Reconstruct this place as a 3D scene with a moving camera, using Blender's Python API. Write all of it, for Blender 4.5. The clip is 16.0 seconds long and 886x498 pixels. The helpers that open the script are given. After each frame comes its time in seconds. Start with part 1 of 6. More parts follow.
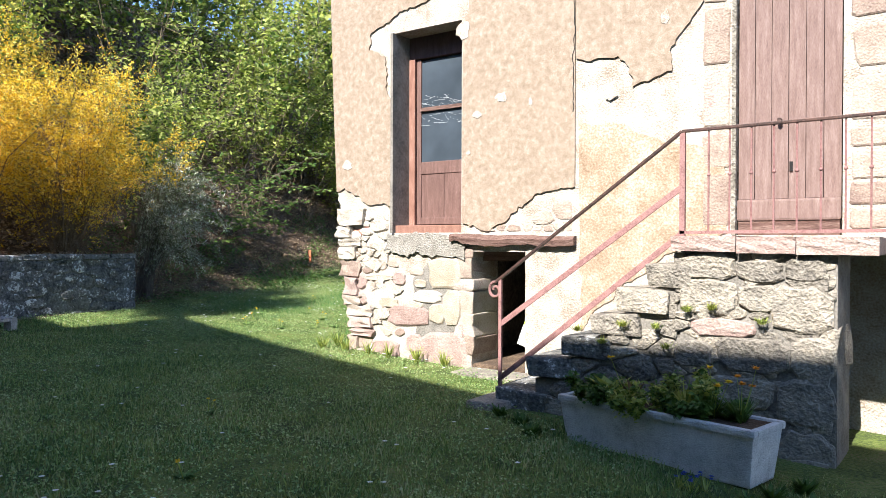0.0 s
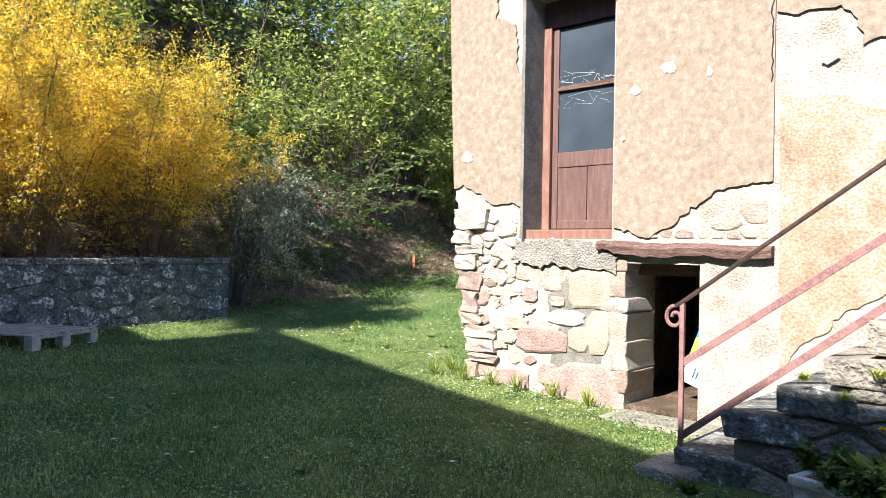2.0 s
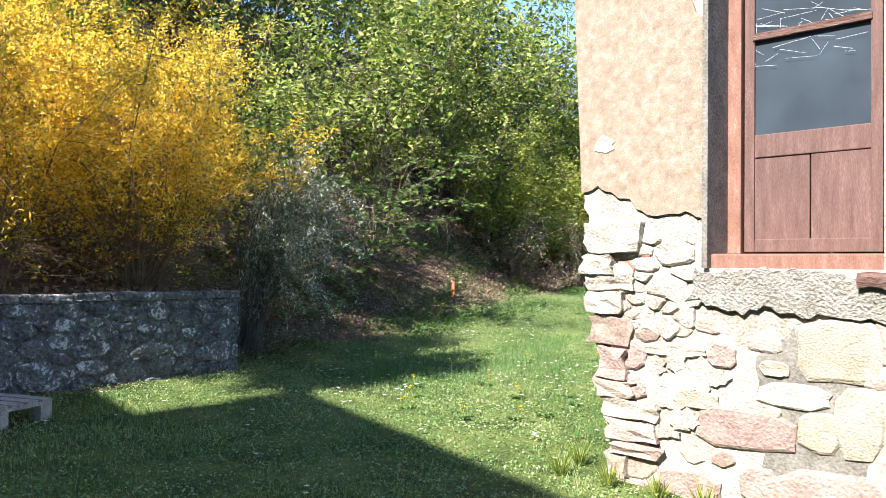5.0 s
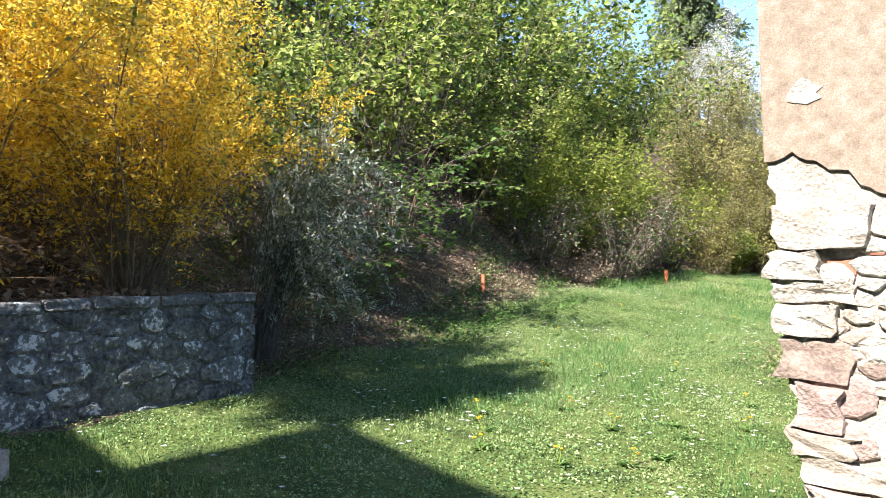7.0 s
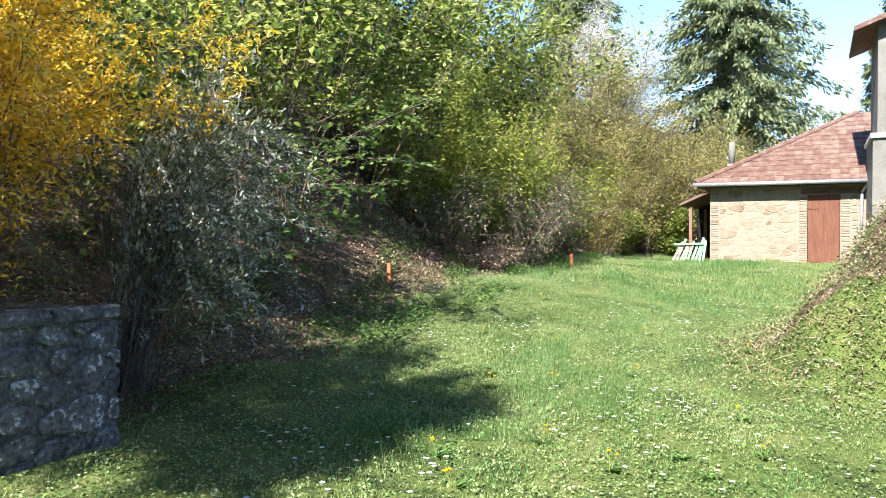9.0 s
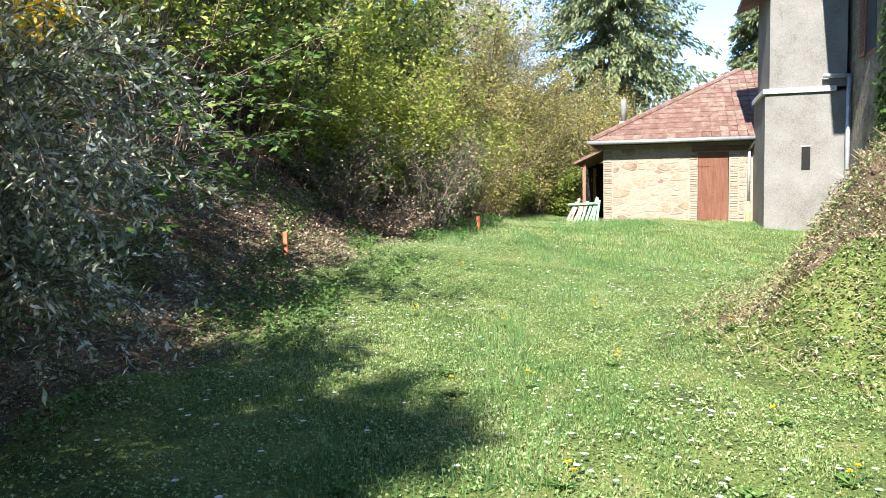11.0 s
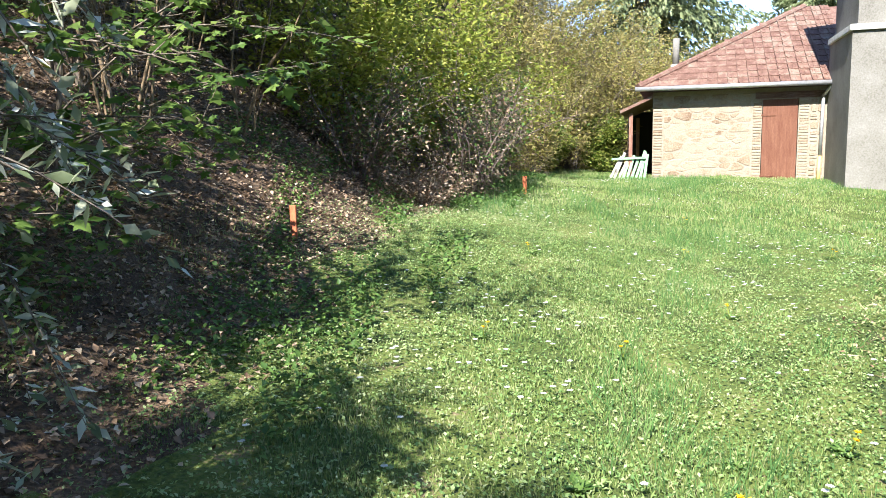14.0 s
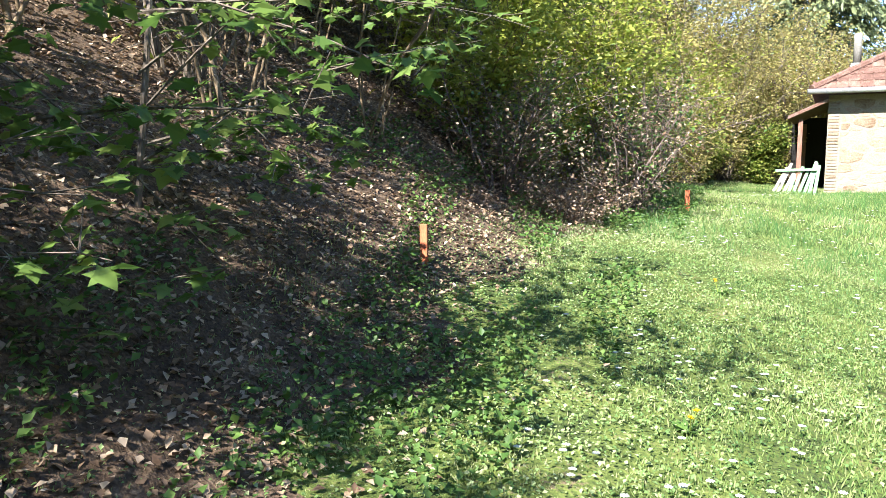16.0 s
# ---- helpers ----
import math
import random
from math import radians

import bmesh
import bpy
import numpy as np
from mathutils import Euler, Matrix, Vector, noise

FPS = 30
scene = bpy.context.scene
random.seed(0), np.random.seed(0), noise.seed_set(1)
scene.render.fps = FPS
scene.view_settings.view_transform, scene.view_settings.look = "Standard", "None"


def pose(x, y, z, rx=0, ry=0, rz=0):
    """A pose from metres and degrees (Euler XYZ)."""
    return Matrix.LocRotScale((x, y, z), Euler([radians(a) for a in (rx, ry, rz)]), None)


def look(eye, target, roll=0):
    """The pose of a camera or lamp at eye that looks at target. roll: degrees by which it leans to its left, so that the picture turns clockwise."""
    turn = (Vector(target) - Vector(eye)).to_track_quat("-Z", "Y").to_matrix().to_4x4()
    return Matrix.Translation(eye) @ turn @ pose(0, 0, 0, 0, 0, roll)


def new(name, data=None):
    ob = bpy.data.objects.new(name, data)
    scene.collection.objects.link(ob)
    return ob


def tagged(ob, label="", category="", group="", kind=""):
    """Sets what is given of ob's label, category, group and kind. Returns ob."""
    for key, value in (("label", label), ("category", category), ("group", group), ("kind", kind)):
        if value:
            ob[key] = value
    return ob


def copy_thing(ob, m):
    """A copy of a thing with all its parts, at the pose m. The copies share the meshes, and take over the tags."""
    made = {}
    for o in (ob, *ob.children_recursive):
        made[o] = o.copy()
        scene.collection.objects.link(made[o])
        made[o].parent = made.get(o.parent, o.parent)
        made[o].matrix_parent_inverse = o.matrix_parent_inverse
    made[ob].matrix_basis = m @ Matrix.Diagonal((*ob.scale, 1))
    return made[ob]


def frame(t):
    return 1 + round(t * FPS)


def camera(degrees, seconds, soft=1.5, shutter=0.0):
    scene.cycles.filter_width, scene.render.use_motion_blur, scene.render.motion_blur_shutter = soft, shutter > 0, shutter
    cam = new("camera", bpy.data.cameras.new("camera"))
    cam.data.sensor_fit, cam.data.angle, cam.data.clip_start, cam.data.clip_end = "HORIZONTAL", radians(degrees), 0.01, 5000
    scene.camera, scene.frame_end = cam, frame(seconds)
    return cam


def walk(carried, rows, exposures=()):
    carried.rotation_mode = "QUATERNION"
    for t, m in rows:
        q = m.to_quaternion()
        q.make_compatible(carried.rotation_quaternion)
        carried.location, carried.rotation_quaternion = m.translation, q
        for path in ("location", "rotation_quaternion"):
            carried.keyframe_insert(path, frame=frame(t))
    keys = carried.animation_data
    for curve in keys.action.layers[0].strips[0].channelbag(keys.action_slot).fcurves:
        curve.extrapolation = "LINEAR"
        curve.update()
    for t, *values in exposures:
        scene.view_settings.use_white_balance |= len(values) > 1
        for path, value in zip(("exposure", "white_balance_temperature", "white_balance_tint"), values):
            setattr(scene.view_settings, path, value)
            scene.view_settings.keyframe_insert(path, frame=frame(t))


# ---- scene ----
cam = camera(61.29, 16.0, soft=0.8)
# seconds, eye, yaw, pitch, roll
ROWS = [
    (0, 6.152, -6.540, 1.285, 35.74, -0.44, 0.19),
    (0.5, 5.978, -6.284, 1.285, 39.55, -0.07, 1.33),
    (1, 5.653, -6.050, 1.315, 38.12, 0.68, -0.13),
    (1.5, 5.307, -5.794, 1.298, 40.30, 0.80, -0.23),
    (2, 4.954, -5.581, 1.305, 43.10, -0.11, 0.95),
    (2.5, 4.566, -5.393, 1.336, 41.08, -0.10, -0.25),
    (3, 4.216, -5.197, 1.346, 40.99, -0.32, -0.78),
    (3.5, 3.851, -4.978, 1.364, 42.91, -0.33, -0.27),
    (4, 3.461, -4.763, 1.383, 40.87, 0.40, -0.07),
    (4.5, 3.040, -4.521, 1.393, 39.83, 1.14, 0.06),
    (5, 2.630, -4.314, 1.389, 43.12, 1.33, 0.74),
    (5.2, 2.470, -4.250, 1.391, 44.18, 1.15, 0.93),
    (7.3, 0.909, -3.509, 1.459, 41.35, -0.20, 0.42),
    (7.5, 0.770, -3.433, 1.453, 40.38, -0.76, 0.20),
    (8, 0.433, -3.188, 1.484, 39.35, -0.81, 0.05),
    (8.5, 0.090, -2.977, 1.496, 37.66, -0.71, 0.06),
    (9, -0.204, -2.786, 1.515, 32.55, -1.07, -0.12),
    (9.2, -0.341, -2.696, 1.527, 30.88, -1.51, 0.04),
    (11.3, -1.581, -1.492, 1.496, 22.19, -4.07, -1.07),
    (11.5, -1.672, -1.347, 1.491, 21.79, -4.06, -1.02),
    (12, -1.935, -1.002, 1.497, 18.86, -4.78, -0.74),
    (12.5, -2.158, -0.717, 1.525, 17.36, -5.91, -0.53),
    (13, -2.341, -0.328, 1.548, 18.87, -7.02, -0.96),
    (13.5, -2.537, -0.032, 1.558, 21.89, -7.86, -0.80),
    (14, -2.763, 0.298, 1.600, 23.67, -7.70, -1.10),
    (14.5, -2.930, 0.688, 1.598, 25.63, -7.39, -1.05),
    (15, -3.087, 0.988, 1.573, 32.17, -6.86, -0.79),
    (15.5, -3.356, 1.207, 1.604, 33.97, -6.49, -0.77),
    (16, -3.581, 1.399, 1.622, 33.10, -7.18, -0.29),
]
walk(cam, [(t, pose(x, y, z, 90 + pitch, 0, yaw) @ pose(0, 0, 0, 0, 0, roll)) for t, x, y, z, yaw, pitch, roll in ROWS],
     exposures=[(0.0, 2.0), (3.0, 2.0), (5.0, 2.1), (9.0, 2.05), (13.0, 2.08), (14.5, 2.18), (16.0, 2.4)])

# ---- light: clear spring morning, sun high behind the walker ----
SUN_EL, SUN_HX, SUN_HY = 43.0, -0.025, 1.0
world = bpy.data.worlds.new("sky")
scene.world = world
world.use_nodes = True
wn = world.node_tree
sky = wn.nodes.new("ShaderNodeTexSky")
sky.sky_type = "NISHITA"
sky.sun_disc = False
sky.sun_elevation = radians(SUN_EL)
sky.sun_rotation = math.atan2(-SUN_HX, -SUN_HY)
sky.altitude, sky.air_density, sky.dust_density, sky.ozone_density = 500.0, 0.55, 0.0, 3.0
wn.nodes["Background"].inputs[1].default_value = 0.15
wn.links.new(sky.outputs[0], wn.nodes["Background"].inputs[0])
sun = new("sun", bpy.data.lights.new("sun", "SUN"))
sun.data.energy, sun.data.angle, sun.data.color = 4.1, radians(0.53), (1.0, 0.965, 0.93)
_h = Vector((SUN_HX, SUN_HY, 0)).normalized() * math.cos(radians(SUN_EL))
sun.matrix_world = look((0, -30, 30), Vector((0, -30, 30)) + Vector((_h.x, _h.y, -math.sin(radians(SUN_EL)))))

# ---- materials ----


def surf(name, ramp, scale=5.0, fine=60.0, rough=0.85, bump=0.3, metal=0.0, spec=0.3, rnd=0.0, stretch=(1, 1, 1), dist=0.01, contrast=1.7):
    """Two scales of noise drive the colour ramp and the relief; rnd varies pieces by object."""
    m = bpy.data.materials.new(name)
    m.use_nodes = True
    t = m.node_tree
    N, L = t.nodes.new, t.links.new
    b = t.nodes["Principled BSDF"]
    tc, mp, oi = N("ShaderNodeTexCoord"), N("ShaderNodeMapping"), N("ShaderNodeObjectInfo")
    geo = N("ShaderNodeNewGeometry")
    mp.inputs["Scale"].default_value = stretch
    L(geo.outputs["Position"], mp.inputs[0])
    a, c = N("ShaderNodeTexNoise"), N("ShaderNodeTexNoise")
    a.inputs["Scale"].default_value, a.inputs["Detail"].default_value, a.inputs["Roughness"].default_value = scale, 6, 0.62
    c.inputs["Scale"].default_value, c.inputs["Detail"].default_value = fine, 4
    L(mp.outputs[0], a.inputs[0])
    L(mp.outputs[0], c.inputs[0])
    mix = N("ShaderNodeMath")
    mix.operation = "MULTIPLY_ADD"
    mix.inputs[1].default_value = 0.45
    L(c.outputs[0], mix.inputs[0])
    sc = N("ShaderNodeMath")
    sc.operation = "MULTIPLY"
    sc.inputs[1].default_value = 0.55
    L(a.outputs[0], sc.inputs[0])
    L(sc.outputs[0], mix.inputs[2])
    con = N("ShaderNodeMath")
    con.operation = "MULTIPLY_ADD"
    con.inputs[1].default_value, con.inputs[2].default_value = contrast, 0.5 - 0.5 * contrast
    L(mix.outputs[0], con.inputs[0])
    val = con.outputs[0]
    if rnd:
        r = N("ShaderNodeMath")
        r.operation = "MULTIPLY_ADD"
        r.inputs[1].default_value = rnd
        L(oi.outputs["Random"], r.inputs[0])
        L(val, r.inputs[2])
        s2 = N("ShaderNodeMath")
        s2.operation = "SUBTRACT"
        s2.inputs[1].default_value = rnd / 2
        L(r.outputs[0], s2.inputs[0])
        val = s2.outputs[0]
    cr = N("ShaderNodeValToRGB")
    el = cr.color_ramp.elements
    while len(el) < len(ramp):
        el.new(0.5)
    for e, (p, col) in zip(el, ramp):
        e.position, e.color = p, (*col, 1)
    L(val, cr.inputs[0])
    L(cr.outputs[0], b.inputs["Base Color"])
    b.inputs["Roughness"].default_value, b.inputs["Metallic"].default_value = rough, metal
    b.inputs["Specular IOR Level"].default_value = spec
    bp = N("ShaderNodeBump")
    bp.inputs["Strength"].default_value, bp.inputs["Distance"].default_value = bump, dist
    hgt = N("ShaderNodeMath")
    hgt.operation = "MULTIPLY_ADD"
    hgt.inputs[1].default_value = 0.3
    L(a.outputs[0], hgt.inputs[0])
    L(c.outputs[0], hgt.inputs[2])
    L(hgt.outputs[0], bp.inputs["Height"])
    L(bp.outputs[0], b.inputs["Normal"])
    return m


def leafy(name, cols, trans=0.4, rough=0.5, spec=0.3, patch=0.0):
    """Thin leaves and petals: each loose leaf takes its own colour of the ramp, and light shines through."""
    m = bpy.data.materials.new(name)
    m.use_nodes = True
    t = m.node_tree
    N, L = t.nodes.new, t.links.new
    b = t.nodes["Principled BSDF"]
    geo, cr = N("ShaderNodeNewGeometry"), N("ShaderNodeValToRGB")
    el = cr.color_ramp.elements
    while len(el) < len(cols):
        el.new(0.5)
    for k, (e, col) in enumerate(zip(el, cols)):
        e.position, e.color = k / max(1, len(cols) - 1), (*col, 1)
    if patch:
        no, ma = N("ShaderNodeTexNoise"), N("ShaderNodeMath")
        no.inputs["Scale"].default_value, no.inputs["Detail"].default_value = 0.9, 5
        L(geo.outputs["Position"], no.inputs[0])
        mr = N("ShaderNodeMapRange")
        mr.inputs[1].default_value, mr.inputs[2].default_value, mr.inputs[3].default_value, mr.inputs[4].default_value = 0.3, 0.7, -patch, patch
        L(no.outputs[0], mr.inputs[0])
        ma.operation, ma.use_clamp = "ADD", True
        L(geo.outputs["Random Per Island"], ma.inputs[0])
        L(mr.outputs[0], ma.inputs[1])
        L(ma.outputs[0], cr.inputs[0])
    else:
        L(geo.outputs["Random Per Island"], cr.inputs[0])
    L(cr.outputs[0], b.inputs["Base Color"])
    b.inputs["Roughness"].default_value, b.inputs["Specular IOR Level"].default_value = rough, spec
    tr, mx = N("ShaderNodeBsdfTranslucent"), N("ShaderNodeMixShader")
    L(cr.outputs[0], tr.inputs[0])
    mx.inputs[0].default_value = trans
    L(b.outputs[0], mx.inputs[1])
    L(tr.outputs[0], mx.inputs[2])
    L(mx.outputs[0], t.nodes["Material Output"].inputs[0])
    return m


def flat(name, col, rough=0.5, metal=0.0, spec=0.4):
    return surf(name, [(0.3, tuple(v * 0.85 for v in col)), (0.7, tuple(min(1, v * 1.1) for v in col))], 9, 90, rough, 0.1, metal, spec)


def pane_glass(name):
    m = bpy.data.materials.new(name)
    m.use_nodes = True
    t = m.node_tree
    b = t.nodes["Principled BSDF"]
    tc = t.nodes.new("ShaderNodeNewGeometry")
    n = t.nodes.new("ShaderNodeTexNoise")
    n.inputs["Scale"].default_value, n.inputs["Detail"].default_value = 2.5, 3
    t.links.new(tc.outputs["Position"], n.inputs[0])
    cr = t.nodes.new("ShaderNodeValToRGB")
    # bluish grey base colour stands in for the sky mirrored in dusty panes
    cr.color_ramp.elements[0].position, cr.color_ramp.elements[0].color = 0.2, (0.035, 0.045, 0.055, 1)
    cr.color_ramp.elements[1].position, cr.color_ramp.elements[1].color = 0.9, (0.075, 0.095, 0.115, 1)
    t.links.new(n.outputs[0], cr.inputs[0])
    t.links.new(cr.outputs[0], b.inputs["Base Color"])
    b.inputs["Roughness"].default_value, b.inputs["Transmission Weight"].default_value = 0.08, 0.15
    b.inputs["Specular IOR Level"].default_value = 0.6
    return m


M = {}
M["soil"] = surf("soil_and_turf", [(0.3, (0.030, 0.045, 0.012)), (0.5, (0.075, 0.105, 0.022)), (0.62, (0.12, 0.15, 0.035)), (0.75, (0.16, 0.125, 0.07))], 2.2, 45, 0.95, 0.6, dist=0.03)
M["litter"] = surf("leaf_litter_soil", [(0.3, (0.038, 0.025, 0.016)), (0.55, (0.10, 0.066, 0.042)), (0.75, (0.22, 0.16, 0.105))], 3.0, 55, 0.95, 0.7, dist=0.03)
M["roughcast"] = surf("ochre_roughcast", [(0.28, (0.165, 0.122, 0.084)), (0.48, (0.238, 0.184, 0.135)), (0.60, (0.285, 0.228, 0.174)), (0.74, (0.36, 0.305, 0.25))], 18.0, 160, 0.95, 0.35, dist=0.005, contrast=1.4)
M["lime"] = surf("cream_lime_render", [(0.2, (0.23, 0.18, 0.135)), (0.45, (0.345, 0.305, 0.25)), (0.62, (0.40, 0.37, 0.32)), (0.8, (0.46, 0.435, 0.39))], 4.0, 60, 0.95, 1.0, dist=0.014, contrast=2.3)
M["band"] = surf("coarse_grey_mortar", [(0.2, (0.13, 0.12, 0.10)), (0.5, (0.25, 0.23, 0.195)), (0.75, (0.36, 0.335, 0.29))], 7.0, 55, 0.97, 1.0, dist=0.03, contrast=2.0)
M["pale"] = surf("pale_orange_render", [(0.15, (0.20, 0.135, 0.085)), (0.42, (0.28, 0.205, 0.14)), (0.6, (0.33, 0.26, 0.19)), (0.8, (0.43, 0.38, 0.31))], 3.2, 50, 0.95, 0.8, dist=0.010, contrast=2.4)
M["stone"] = surf("buff_field_stone", [(0.02, (0.17, 0.118, 0.098)), (0.25, (0.24, 0.18, 0.142)), (0.5, (0.30, 0.245, 0.195)), (0.75, (0.36, 0.31, 0.258)), (0.97, (0.27, 0.185, 0.158))], 5.0, 55, 0.92, 0.8, rnd=0.6, dist=0.014, contrast=2.0)
M["redstone"] = surf("reddish_sandstone", [(0.1, (0.19, 0.125, 0.105)), (0.4, (0.265, 0.185, 0.158)), (0.65, (0.32, 0.24, 0.205)), (0.9, (0.38, 0.33, 0.285))], 6.0, 55, 0.92, 0.9, rnd=0.3, dist=0.016, contrast=2.0)
M["buffstone"] = surf("ochre_buff_stone", [(0.1, (0.22, 0.17, 0.118)), (0.4, (0.30, 0.25, 0.185)), (0.65, (0.36, 0.315, 0.25)), (0.9, (0.43, 0.40, 0.35))], 5.0, 80, 0.92, 0.9, rnd=0.5, dist=0.012, contrast=2.0)
M["greystone"] = surf("grey_schist_stone", [(0.05, (0.09, 0.08, 0.068)), (0.35, (0.18, 0.16, 0.132)), (0.6, (0.26, 0.232, 0.188)), (0.8, (0.33, 0.285, 0.22)), (0.97, (0.42, 0.40, 0.36))], 7, 45, 0.92, 1.0, rnd=0.4, dist=0.03, contrast=2.4)
M["darkstone"] = surf("lichened_grey_stone", [(0.15, (0.045, 0.045, 0.043)), (0.42, (0.12, 0.118, 0.108)), (0.62, (0.19, 0.185, 0.17)), (0.67, (0.25, 0.245, 0.23)), (0.72, (0.54, 0.54, 0.51))], 7, 32, 0.95, 1.0, rnd=0.22, dist=0.035, contrast=2.3)
M["bedmortar"] = surf("grey_earthy_mortar", [(0.2, (0.06, 0.058, 0.052)), (0.5, (0.13, 0.127, 0.115)), (0.68, (0.20, 0.195, 0.18)), (0.74, (0.50, 0.50, 0.47))], 6, 35, 0.97, 1.0, dist=0.03, contrast=2.2)
M["mortar"] = surf("grey_mortar", [(0.3, (0.11, 0.10, 0.085)), (0.7, (0.24, 0.22, 0.19))], 6, 60, 0.97, 0.7)
M["brown"] = surf("weathered_brown_paint", [(0.25, (0.085, 0.045, 0.037)), (0.55, (0.135, 0.076, 0.062)), (0.75, (0.18, 0.108, 0.092)), (0.93, (0.36, 0.31, 0.27))], 4, 60, 0.7, 0.4, stretch=(6, 6, 0.8))
M["red_frame"] = surf("faded_red_brown_paint", [(0.3, (0.16, 0.075, 0.052)), (0.6, (0.24, 0.125, 0.09)), (0.85, (0.36, 0.27, 0.22))], 5, 60, 0.75, 0.4, stretch=(4, 4, 1))
M["oldwood"] = surf("weathered_oak_beam", [(0.3, (0.080, 0.040, 0.032)), (0.5, (0.160, 0.092, 0.072)), (0.7, (0.264, 0.176, 0.144))], 4, 40, 0.85, 0.8, stretch=(0.6, 6, 9), dist=0.02)
M["plank"] = surf("sunbleached_brown_paint", [(0.2, (0.115, 0.072, 0.060)), (0.5, (0.18, 0.118, 0.10)), (0.78, (0.25, 0.18, 0.157)), (0.93, (0.45, 0.40, 0.36))], 5, 60, 0.75, 0.5, stretch=(7, 7, 0.7))
M["iron"] = surf("red_primed_iron", [(0.3, (0.160, 0.076, 0.068)), (0.6, (0.264, 0.144, 0.132)), (0.8, (0.192, 0.080, 0.048))], 8, 90, 0.6, 0.3)
M["darkiron"] = surf("dark_iron", [(0.3, (0.03, 0.022, 0.02)), (0.7, (0.09, 0.05, 0.04))], 10, 90, 0.5, 0.2, 0.4)
M["concrete"] = surf("pebbled_concrete", [(0.2, (0.30, 0.30, 0.285)), (0.5, (0.52, 0.52, 0.50)), (0.8, (0.68, 0.68, 0.65))], 9, 110, 0.92, 0.9, dist=0.012)
M["bark"] = surf("grey_brown_bark", [(0.3, (0.07, 0.055, 0.04)), (0.6, (0.17, 0.14, 0.11)), (0.75, (0.28, 0.25, 0.2))], 9, 60, 0.95, 0.7, stretch=(1, 1, 0.3))
M["bronze"] = surf("bronze_brown_twigs", [(0.3, (0.10, 0.068, 0.038)), (0.6, (0.20, 0.145, 0.085)), (0.75, (0.32, 0.26, 0.18))], 9, 60, 0.85, 0.5)
M["bramble"] = surf("violet_brown_stems", [(0.3, (0.085, 0.06, 0.052)), (0.6, (0.17, 0.13, 0.115)), (0.75, (0.27, 0.225, 0.20))], 9, 60, 0.85, 0.5)
# near-black that stands in for shade inside openings and gaps
M["black"] = flat("interior_shade", (0.012, 0.011, 0.010), 0.95)
M["glass"] = pane_glass("dusty_sky_tinted_glass")
M["shedstone"] = surf("warm_rubble_stone", [(0.1, (0.152, 0.099, 0.065)), (0.38, (0.243, 0.190, 0.133)), (0.6, (0.296, 0.251, 0.190)), (0.9, (0.258, 0.167, 0.122))], 3, 30, 0.92, 0.6, rnd=0.45, dist=0.02)
M["shedmortar"] = surf("buff_mortar", [(0.3, (0.228, 0.190, 0.141)), (0.7, (0.304, 0.266, 0.213))], 5, 40, 0.95, 0.5)
M["tile"] = surf("clay_roof_tile", [(0.2, (0.095, 0.050, 0.037)), (0.45, (0.150, 0.080, 0.060)), (0.62, (0.185, 0.115, 0.088)), (0.78, (0.20, 0.175, 0.135))], 5, 40, 0.85, 0.5, rnd=0.3, contrast=2.4)
M["sheddoor"] = surf("red_brown_door_paint", [(0.3, (0.112, 0.040, 0.022)), (0.6, (0.160, 0.068, 0.040)), (0.8, (0.216, 0.112, 0.072))], 3, 40, 0.7, 0.3, stretch=(5, 5, 0.6))
M["zinc"] = surf("grey_zinc", [(0.3, (0.34, 0.35, 0.36)), (0.7, (0.55, 0.56, 0.57))], 5, 50, 0.45, 0.1, 0.6)
M["plaster"] = surf("grey_white_plaster", [(0.22, (0.115, 0.108, 0.09)), (0.45, (0.175, 0.168, 0.148)), (0.62, (0.205, 0.198, 0.178)), (0.8, (0.245, 0.238, 0.222))], 1.3, 30, 0.95, 0.4, contrast=1.7)
M["wallrough"] = surf("rough_grey_stone_wall", [(0.3, (0.104, 0.092, 0.072)), (0.5, (0.208, 0.188, 0.152)), (0.7, (0.304, 0.280, 0.232))], 4, 25, 0.95, 0.9, dist=0.05)
M["stake"] = surf("orange_painted_stake", [(0.3, (0.38, 0.10, 0.045)), (0.7, (0.55, 0.17, 0.08))], 12, 60, 0.8, 0.3, stretch=(3, 3, 0.5))
M["mint"] = surf("faded_green_paint", [(0.3, (0.14, 0.30, 0.16)), (0.7, (0.28, 0.47, 0.28))], 8, 60, 0.8, 0.2)
M["greywood"] = surf("silvered_wood", [(0.3, (0.22, 0.2, 0.17)), (0.7, (0.46, 0.43, 0.38))], 6, 60, 0.9, 0.4, stretch=(1, 1, 1))

# ---- small makers ----


def part(name, bm, material, parent=None, label="", smooth=False, bevel=0.0):
    """Links a bmesh as one mesh object under a thing or a part."""
    if bevel:
        bmesh.ops.bevel(bm, geom=bm.edges[:], offset=bevel, segments=2, affect="EDGES", profile=0.6, clamp_overlap=True)
    me = bpy.data.meshes.new(name)
    bmesh.ops.recalc_face_normals(bm, faces=bm.faces[:])
    bm.to_mesh(me)
    bm.free()
    me.materials.append(material)
    if smooth:
        me.shade_smooth()
    ob = new(name, me)
    ob.parent = parent
    if label:
        ob["label"] = label
    return ob


def thing(name, label, category, at=(0, 0, 0), rz=0.0, group="", kind=""):
    ob = new(name)
    ob.matrix_world = pose(*at, 0, 0, rz)
    ob.empty_display_size = 0.1
    return tagged(ob, label, category, group, kind)


